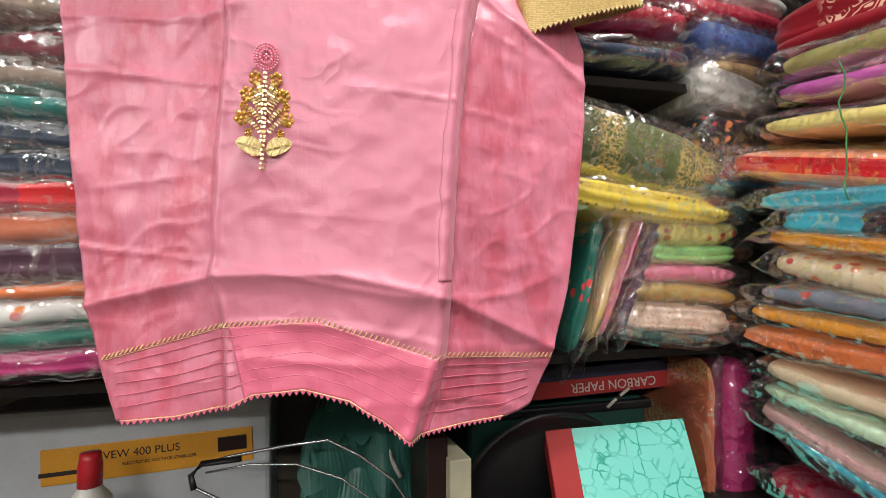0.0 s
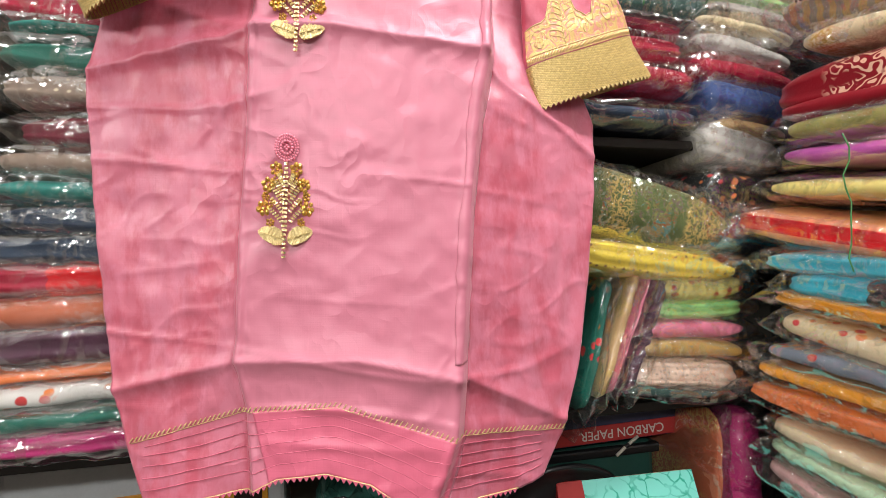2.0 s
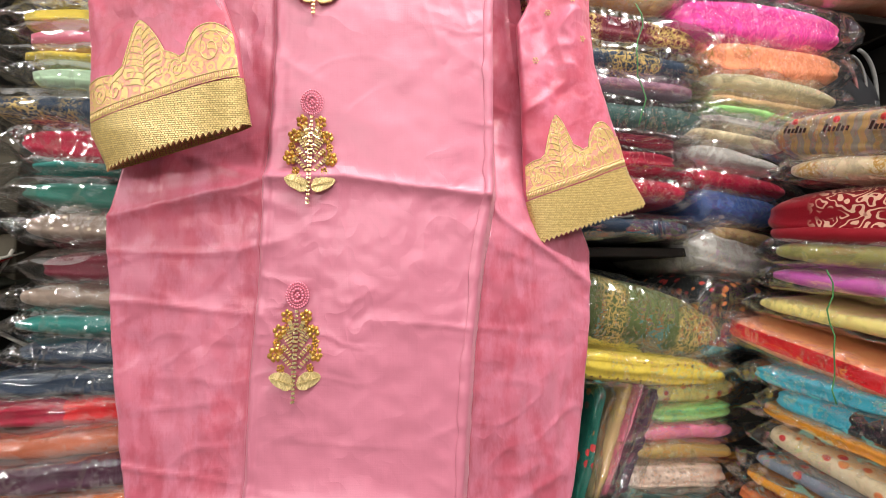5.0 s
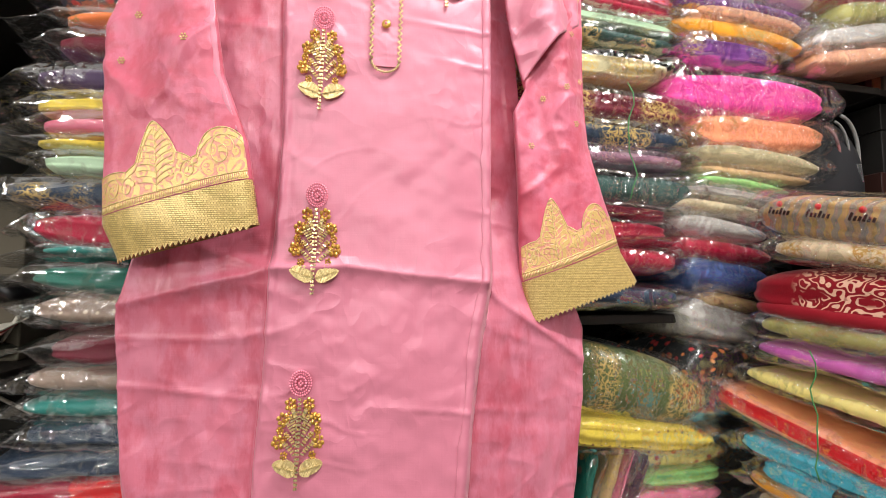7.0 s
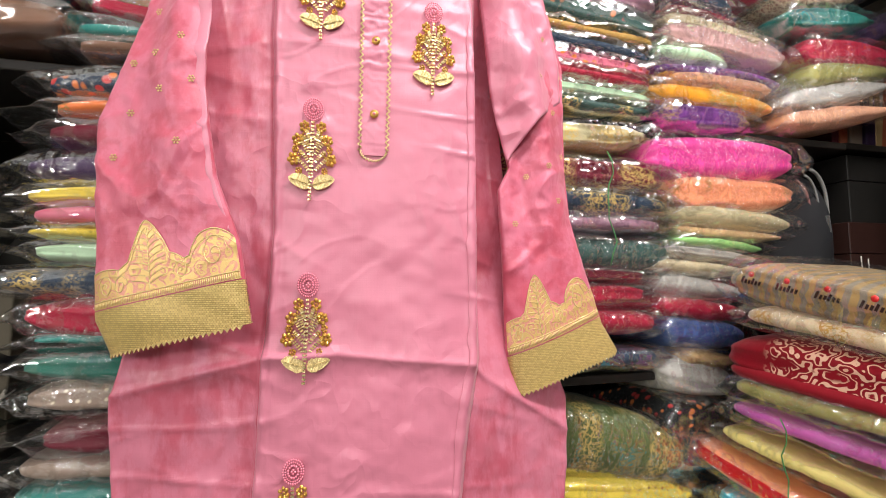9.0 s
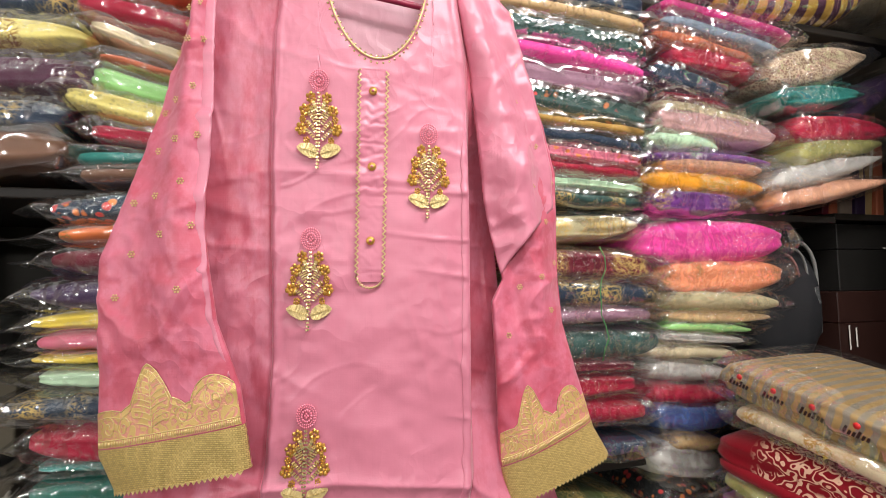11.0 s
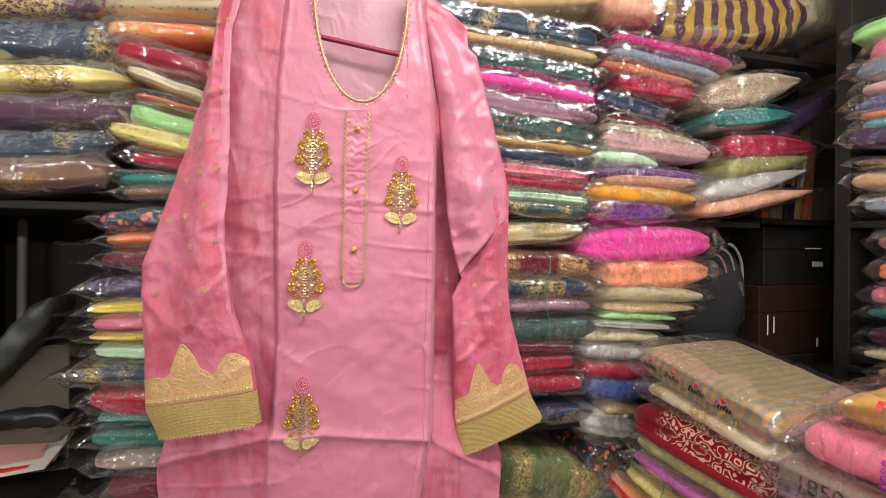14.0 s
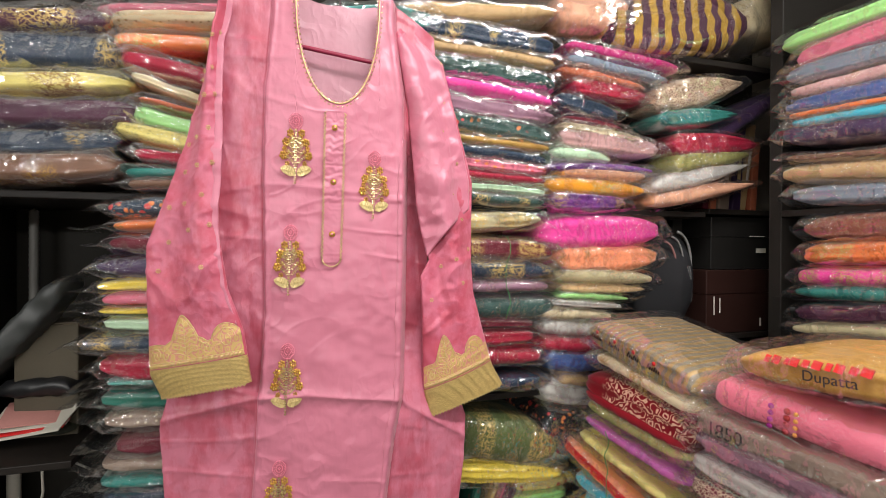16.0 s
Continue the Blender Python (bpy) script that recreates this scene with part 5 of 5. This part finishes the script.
lettering("type_name", "ELECTRONIC VOLTAGE STABILIZER", 0.0064, M_INK, plate, pose(0.012, -0.002, -0.007, 90, 0, 0))
part("brand_mark", box_mesh("brand_mark", 0.050, 0.001, 0.006, M_INK, 0), plate, "", pose(-0.122, -0.002, -0.010))
part("display", box_mesh("display", 0.042, 0.002, 0.022, M_WINE, 0.001), plate, "dark red display window", pose(0.115, -0.002, 0.004))

bottle = thing("plastic_bottle", pose(-0.475, 0.62, 0.69) @ Matrix.Diagonal((0.74, 0.74, 0.97, 1)), "milky plastic bottle with a red screw cap", "bottle")
part("body", lathe_mesh("body", [(0.0, 0.0), (0.036, 0.0), (0.038, 0.004), (0.038, 0.135), (0.034, 0.150), (0.020, 0.164), (0.017, 0.172)], M_BOTTLE), bottle)
cap = [(0.0, 0.168), (0.0195, 0.168), (0.0195, 0.196), (0.0175, 0.204), (0.0165, 0.212), (0.0, 0.213)]
part("cap", lathe_mesh("cap", cap, M_REDCAP, 32), bottle, "red ribbed screw cap")

wire = thing("wire_hanger", IDENT, "bent wire clothes hanger lying in the lower bay", "hanger")
part("frame", tube_mesh("frame", [(-0.05, 0.63, 0.73), (-0.04, 0.625, 0.80), (-0.075, 0.62, 0.853), (-0.118, 0.62, 0.885), (-0.160, 0.62, 0.906), (-0.22, 0.62, 0.899), (-0.29, 0.62, 0.887), (-0.325, 0.615, 0.879), (-0.336, 0.61, 0.868), (-0.330, 0.605, 0.853), (-0.28, 0.60, 0.832), (-0.20, 0.60, 0.80), (-0.12, 0.60, 0.76), (-0.09, 0.60, 0.72)], 0.0022, M_CHROME, 8), wire)
part("inner_wire", tube_mesh("inner_wire", [(-0.318, 0.61, 0.870), (-0.26, 0.612, 0.879), (-0.20, 0.612, 0.878), (-0.14, 0.612, 0.858), (-0.09, 0.612, 0.822), (-0.06, 0.612, 0.78), (-0.05, 0.612, 0.70)], 0.0015, M_CHROME, 8), wire)
part("rubber_sleeve", tube_mesh("rubber_sleeve", [(-0.275, 0.618, 0.8845), (-0.325, 0.614, 0.880), (-0.337, 0.609, 0.867), (-0.330, 0.604, 0.851)], 0.0042, M_BLACK, 8), wire, "black rubber grip")

v, f = pillow(0.20, 0.12, 0.26, 41.0, 34, 30, 3, 0.030, 16.0, 0.0)
bag = thing("plastic_bag", SHELF @ pose(-0.085, 0.24, 0.815), "crumpled dark green polythene bag", "bag")
part("sack", mesh_of("sack", v, f, M_GREENBAG, smooth=False), bag)
part("twist", tube_mesh("twist", [(0.02, -0.05, 0.12), (0.03, -0.06, 0.07), (0.035, -0.07, 0.03), (0.05, -0.075, 0.0)], 0.004, M_CORD, 6), bag, "pale knotted corner")

strip = thing("card_box", SHELF @ pose(0.018, 0.075, 0.787, 0, 1, 4), "narrow upright cream card box, worn", "box")
part("carton", box_mesh("carton", 0.030, 0.10, 0.194, plain("cream_card", (0.55, 0.52, 0.36), 0.6, 0, 0.3, 30.0), 0.002), strip)
part("seal", box_mesh("seal", 0.030, 0.002, 0.025, M_PAGES, 0.0005), strip, "yellowed paper seal", pose(0, -0.051, 0.03))
side_card = thing("folder", SHELF @ pose(-0.005, 0.10, 0.80), "dark wine card folder standing upright", "folder")
part("cover", box_mesh("cover", 0.030, 0.12, 0.22, M_WINE, 0.003), side_card)

crate = thing("plastic_crate", SHELF @ pose(0.235, 0.255, 0.80), "dark green plastic crate on the bottom shelf", "crate")
part("shell", box_mesh("shell", 0.32, 0.20, 0.22, plain("dark_green_plastic", (0.02, 0.075, 0.06), 0.35), 0.012), crate)
part("rim", box_mesh("rim", 0.335, 0.215, 0.016, M_BLACK, 0.004), crate, "", pose(0, 0, 0.098))

carbon = thing("carbon_paper_box", SHELF @ pose(0.300, 0.225, 0.952, 0, -2, -2), "navy and red card box of carbon paper lying upside down", "box")
part("carton", box_mesh("carton", 0.29, 0.22, 0.046, M_CARBON, 0.002), carbon)
band = part("red_band", box_mesh("red_band", 0.288, 0.003, 0.026, M_BOARDRED, 0.0005), carbon, "red printed band", pose(0, -0.1105, -0.008))
lettering("box_print", "CARBON PAPER", 0.021, M_CREAMINK, band, pose(0.01, -0.002, 0.0, 90, 180, 0))

tray = thing("round_tray", SHELF @ pose(0.175, 0.105, 0.800, -72, 0, 0), "black round plastic tray leaning on the crate", "tray")
part("dish", lathe_mesh("dish", [(0.0, -0.006), (0.10, -0.006), (0.118, -0.001), (0.128, -0.010), (0.131, -0.010), (0.133, -0.004), (0.120, 0.004), (0.10, 0.002), (0.0, 0.002)], M_BLACK, 64), tray)
part("raised_ring", lathe_mesh("raised_ring", [(0.094, 0.002), (0.098, 0.005), (0.102, 0.005), (0.106, 0.003)], M_BLACK, 64), tray)
stick = thing("white_clip", SHELF @ pose(0.305, 0.100, 0.925, 0, -34, 0), "small white plastic clip with a black middle", "clip")
part("rod", tube_mesh("rod", [(-0.024, 0, 0), (0, 0, 0.001), (0.024, 0, 0)], 0.0026, M_CORD, 8), stick)
part("clip_joint", tube_mesh("clip_joint", [(-0.004, 0, 0.0005), (0.004, 0, 0.0005)], 0.0032, M_BLACK, 8), stick, "black joint")


def marbled():
    n = Nodes("turquoise_marbled_paper")
    vec = object_coords(n)
    bend = n.add("ShaderNodeVectorMath")
    bend.operation = "ADD"
    nz = n.add("ShaderNodeTexNoise", Vector=vec, Scale=22.0, Detail=3.0)
    n.put(bend, "i0", vec), n.put(bend, "i1", scaled(n, nz.outputs[1], 0.045, 0.045, 0.045))
    vein = n.ramp(n.voronoi(bend.outputs[0], 48.0, "DISTANCE_TO_EDGE"), 0.075, 0.02)
    heavy = n.ramp(n.noise(vec, 26.0, 2.0), 0.38, 0.60)
    col = n.mix(n.math("MULTIPLY", vein, heavy), rgba((0.20, 0.68, 0.58)), rgba((0.015, 0.36, 0.24)))
    b = n.add("ShaderNodeBsdfPrincipled", Base_Color=col, Roughness=0.35)
    return n.finish(b.outputs[0])


book = thing("notebook", SHELF @ pose(0.268, 0.020, 0.797, -22, -3, -10), "hardback notebook with turquoise marbled cover and red spine", "notebook")
part("cover", box_mesh("cover", 0.205, 0.0035, 0.215, marbled(), 0.001), book, "turquoise marbled paper cover", pose(0, -0.009, 0))
part("cover", box_mesh("cover", 0.205, 0.0035, 0.215, M_PAGES, 0.001), book, "", pose(0, 0.009, 0))
part("page_block", box_mesh("page_block", 0.198, 0.0145, 0.210, M_PAGES, 0.001), book, "cream page edges", pose(0.002, 0, 0))
part("spine", box_mesh("spine", 0.040, 0.0235, 0.2165, M_BOARDRED, 0.002), book, "red cloth spine", pose(-0.087, 0, 0))

# ---- the dark recess beside the tall stack ----
slab("shelf_board_left", SHELF, -1.28, -0.562, 0.03, 0.33, 1.322, 1.336, M_SHELF, "dark narrow shelf board in the recess", "shelf board")
pipe = thing("conduit_pipe", pose(-0.750, 0.66, 0.0), "thin grey ribbed conduit pipe", "pipe")
part("tube", lathe_mesh("tube", [(0.0, 1.34)] + [(0.0085 + 0.0008 * (i % 2), 1.34 + 0.0058 * i) for i in range(80)] + [(0.0, 1.805)], plain("grey_conduit", (0.16, 0.155, 0.14), 0.5), 12), pipe)
v, f = pillow(0.36, 0.07, 0.050, 77.0, 30, 20, 4, 0.010, 14.0, 0.0)
umb = thing("cloth_bundle", pose(-0.735, 0.575, 1.525, 0, -48, 0), "long dark grey cloth bundle leaning in the recess", "bundle")
part("roll", mesh_of("roll", v, f, plain("charcoal_cloth", (0.035, 0.038, 0.036), 0.45)), umb)
v, f = pillow(0.15, 0.14, 0.045, 78.0, 24, 20, 4, 0.010, 14.0, 0.0)
rag = thing("black_cloth", pose(-0.690, 0.64, 1.436), "small heap of black cloth", "cloth")
part("fold", mesh_of("fold", v, f, M_BLACK), rag)
leaf = thing("leaflets", pose(-0.700, 0.585, 1.386, 0, -8, 14), "loose printed leaflets, red and white", "leaflets")
for i, (mat, lb) in enumerate(((M_CORD, "white leaflet"), (M_REDINK, "red printed leaflet"), (M_CORD, "white leaflet"), (plain("pale_pink_paper", (0.55, 0.25, 0.22), 0.6), "pale red leaflet"))):
    part("sheet", box_mesh("sheet", 0.15 - 0.012 * i, 0.10, 0.0022, mat, 0.0005), leaf, lb, pose(0.004 * i, 0.006 * i - 0.02, 0.0045 * i - 0.012, 14, 3 * i, 6 * i - 8))
v, f = pillow(0.15, 0.10, 0.030, 79.0, 20, 16, 4, 0.006, 14.0, 0.0)
wad = thing("cloth_pad", pose(-0.700, 0.63, 1.352), "folded dark cloth under the leaflets", "cloth")
part("heap", mesh_of("heap", v, f, plain("dark_olive_cloth", (0.03, 0.032, 0.02), 0.7)), wad)
cord = thing("white_cable", IDENT, "thin white cable hanging in two strands", "cable")
part("strand", tube_mesh("strand", [(-0.700, 0.61, 1.392), (-0.713, 0.60, 1.378), (-0.712, 0.60, 1.360), (-0.690, 0.60, 1.320), (-0.665, 0.60, 1.297), (-0.640, 0.60, 1.284), (-0.60, 0.605, 1.262)], 0.0026, M_CORD, 8), cord)
part("strand", tube_mesh("strand", [(-0.625, 0.60, 1.400), (-0.650, 0.60, 1.355), (-0.675, 0.597, 1.318), (-0.690, 0.597, 1.270), (-0.690, 0.60, 1.22), (-0.705, 0.60, 1.15), (-0.70, 0.61, 1.05), (-0.69, 0.62, 1.013)], 0.0026, M_CORD, 8), cord)
# a pale carton; the recess's shade is put into its dark card colours
card = thing("carton", SHELF @ pose(-0.655, 0.235, 1.45), "plain cardboard carton, coloured dark for the shade of the recess", "carton")
part("sides", box_mesh("sides", 0.11, 0.12, 0.228, plain("shaded_cardboard", (0.09, 0.075, 0.05), 0.8), 0.003), card)
part("flap", box_mesh("flap", 0.108, 0.055, 0.003, plain("shaded_flap", (0.10, 0.08, 0.055), 0.8), 0.001), card, "", pose(0, -0.03, 0.1155))
pole = thing("white_pole", pose(-0.79, 0.66, 1.012), "short white plastic pole", "pole")
part("shaft", lathe_mesh("shaft", [(0.0, 0.0), (0.013, 0.0), (0.013, 0.255), (0.010, 0.262), (0.0, 0.262)], M_CORD, 16), pole)

# ---- the corner bay ----
def display_box(m, sx, sy, sz, mat, label):
    t = thing("storage_box", m, label, "box", "boxes in the corner bay")
    part("base", box_mesh("base", sx, sy, sz * 0.62, mat, 0.002), t, "", pose(0, 0, -sz * 0.19))
    part("lid", box_mesh("lid", sx + 0.004, sy + 0.004, sz * 0.38, mat, 0.002), t, "", pose(0, 0, sz * 0.31))
    return t


wine = display_box(SHELF @ pose(1.005, 0.130, 1.581), 0.235, 0.20, 0.172, M_WINE, "dark wine card box under a black box")
for k, x in enumerate((-0.095, -0.075)):
    part("print_bar", box_mesh("print_bar", 0.003, 0.001, 0.050 - 0.01 * k, M_CREAMINK, 0), wine, "", pose(x, -0.104, -0.01))
part("print_bar", box_mesh("print_bar", 0.006, 0.001, 0.022, M_CREAMINK, 0), wine, "", pose(0.07, -0.104, -0.06))
black = display_box(SHELF @ pose(1.025, 0.135, 1.740), 0.225, 0.19, 0.145, M_DARKBOX, "black card box with a small white label")
part("price_label", box_mesh("price_label", 0.036, 0.001, 0.013, M_CORD, 0), black, "small white label", pose(0.060, -0.101, -0.020))
part("print_bar", box_mesh("print_bar", 0.055, 0.001, 0.003, M_CREAMINK, 0), black, "", pose(0.045, -0.101, 0.020))
for k, (u, w, h, lean, mat) in enumerate(((0.925, 0.020, 0.17, 8, "maroon"), (0.950, 0.022, 0.18, 7, "rust"), (0.990, 0.038, 0.245, 6, "taupe"), (1.034, 0.030, 0.258, 5, "indigo"), (1.066, 0.022, 0.25, 9, "tan"), (1.094, 0.022, 0.20, 4, "rust"))):
    c = RGB[mat]
    bk = thing("book", SHELF @ pose(u, 0.13, 1.834 + h / 2, 0, lean, 0), "%s bound book standing in the corner bay" % SHOWN.get(mat, mat), "book", "books in the corner bay")
    part("binding", box_mesh("binding", w, 0.14, h, plain("book_" + mat, tuple(0.6 * x for x in c), 0.5), 0.003), bk)
    part("page_block", box_mesh("page_block", w * 0.7, 0.142, h * 0.97, M_PAGES, 0.001), bk, "", pose(0, 0.004, 0))
    if h > 0.2:
        part("title_bar", box_mesh("title_bar", w * 0.35, 0.001, h * 0.4, M_CREAMINK if k != 3 else M_PALEGOLD, 0), bk, "", pose(0, -0.0712, 0.01))

v, f = pillow(0.20, 0.20, 0.27, 90.0, 30, 26, 4, 0.008, 9.0, 0.0)
pk = thing("backpack", SHELF @ pose(0.752, 0.125, 1.640), "black fabric backpack with grey zips and pink piping", "backpack")
part("sack", mesh_of("sack", v, f, plain("black_nylon", (0.014, 0.014, 0.016), 0.55)), pk)
for dx, half, tall, r, mat, nm, lb in ((0.022, 0.070, 0.125, 0.0036, M_ZIP, "zip", "grey zip"), (-0.018, 0.060, 0.100, 0.0030, M_DULLPINK, "piping", "dull pink piping"), (0.006, 0.060, 0.112, 0.0026, M_ZIP, "zip", "grey zip")):
    part(nm, tube_mesh(nm, [(dx + half * math.sin(w), -0.104 + 0.022 * (1 - math.cos(w)), tall * math.cos(w) + 0.004) for w in np.linspace(0.1, 2.3, 18)], r, mat, 6), pk, lb)
part("zip_pull", box_mesh("zip_pull", 0.012, 0.005, 0.036, M_CHROME, 0.001), pk, "bright zip pull", pose(0.074, -0.098, 0.020, 0, -6, 0))
part("zip_pull", box_mesh("zip_pull", 0.007, 0.005, 0.024, M_CHROME, 0.001), pk, "bright zip pull", pose(0.086, -0.092, -0.045, 0, 4, 0))
part("strap", tube_mesh("strap", [(0.02, -0.02, 0.130), (0.055, -0.03, 0.150), (0.085, -0.03, 0.110), (0.100, -0.03, 0.030)], 0.0055, M_BLACK, 8), pk, "black carrying strap")

# print on some of the packs: flower marks over bars, a price, red bars
for k in range(4):
    x = -0.085 + 0.05 * k
    for dx, h in ((-0.014, 0.010), (-0.009, 0.006), (-0.004, 0.006), (0.001, 0.009), (0.006, 0.006), (0.011, 0.006)):
        part("word_bar", box_mesh("word_bar", 0.0030, 0.0008, h, M_WINE, 0), right_pile[0], "", pose(x + dx, -0.1430, 0.001 + 0.5 * h, 0, 14, 0))
    part("flower_mark", lathe_mesh("flower_mark", [(0.0, -0.0004), (0.0042, -0.0004), (0.0042, 0.0004), (0.0, 0.0004)], M_REDINK, 7), right_pile[0], "red flower mark", pose(x - 0.003, -0.1425, 0.015, 90, 0, 0))
for x, w, h in (((-0.060, 0.007, 0.018), (-0.048, 0.010, 0.020), (-0.034, 0.006, 0.017), (-0.024, 0.010, 0.021), (-0.010, 0.008, 0.018), (0.004, 0.011, 0.020), (0.018, 0.007, 0.018), (0.030, 0.010, 0.020), (0.046, 0.009, 0.017), (0.060, 0.012, 0.020))):
    part("word_bar", box_mesh("word_bar", w, 0.0012, h * 0.6, M_REDINK, 0), near_pile[0], "red printed bar", pose(x, -0.147, 0.017, -28, 12, 0))
lettering("wrapper_print", "Dupatta", 0.020, M_INK, near_pile[0], pose(0.020, -0.1525, 0.002, 90, 0, 0), "dark printed word")
lettering("price_mark", "1850", 0.030, M_INK, near_pile[2], pose(-0.070, -0.151, 0.002, 90, 0, 0), "handwritten price")

for k in range(4):
    for dx, r, mat, lb in ((0.0, 0.0042, M_VIOLET, "violet thread dot"), (0.022, 0.0048, M_BOARDRED, "red thread dot"), (0.034, 0.0034, M_LABEL, "orange thread dot")):
        part("thread_dot", lathe_mesh("thread_dot", [(0.0, -0.001), (r, -0.001), (r * 0.8, 0.001), (0.0, 0.0014)], mat, 10), near_pile[1], lb, pose(-0.030 + dx, -0.1475, 0.014 - 0.0095 * k, 90, 0, 0))
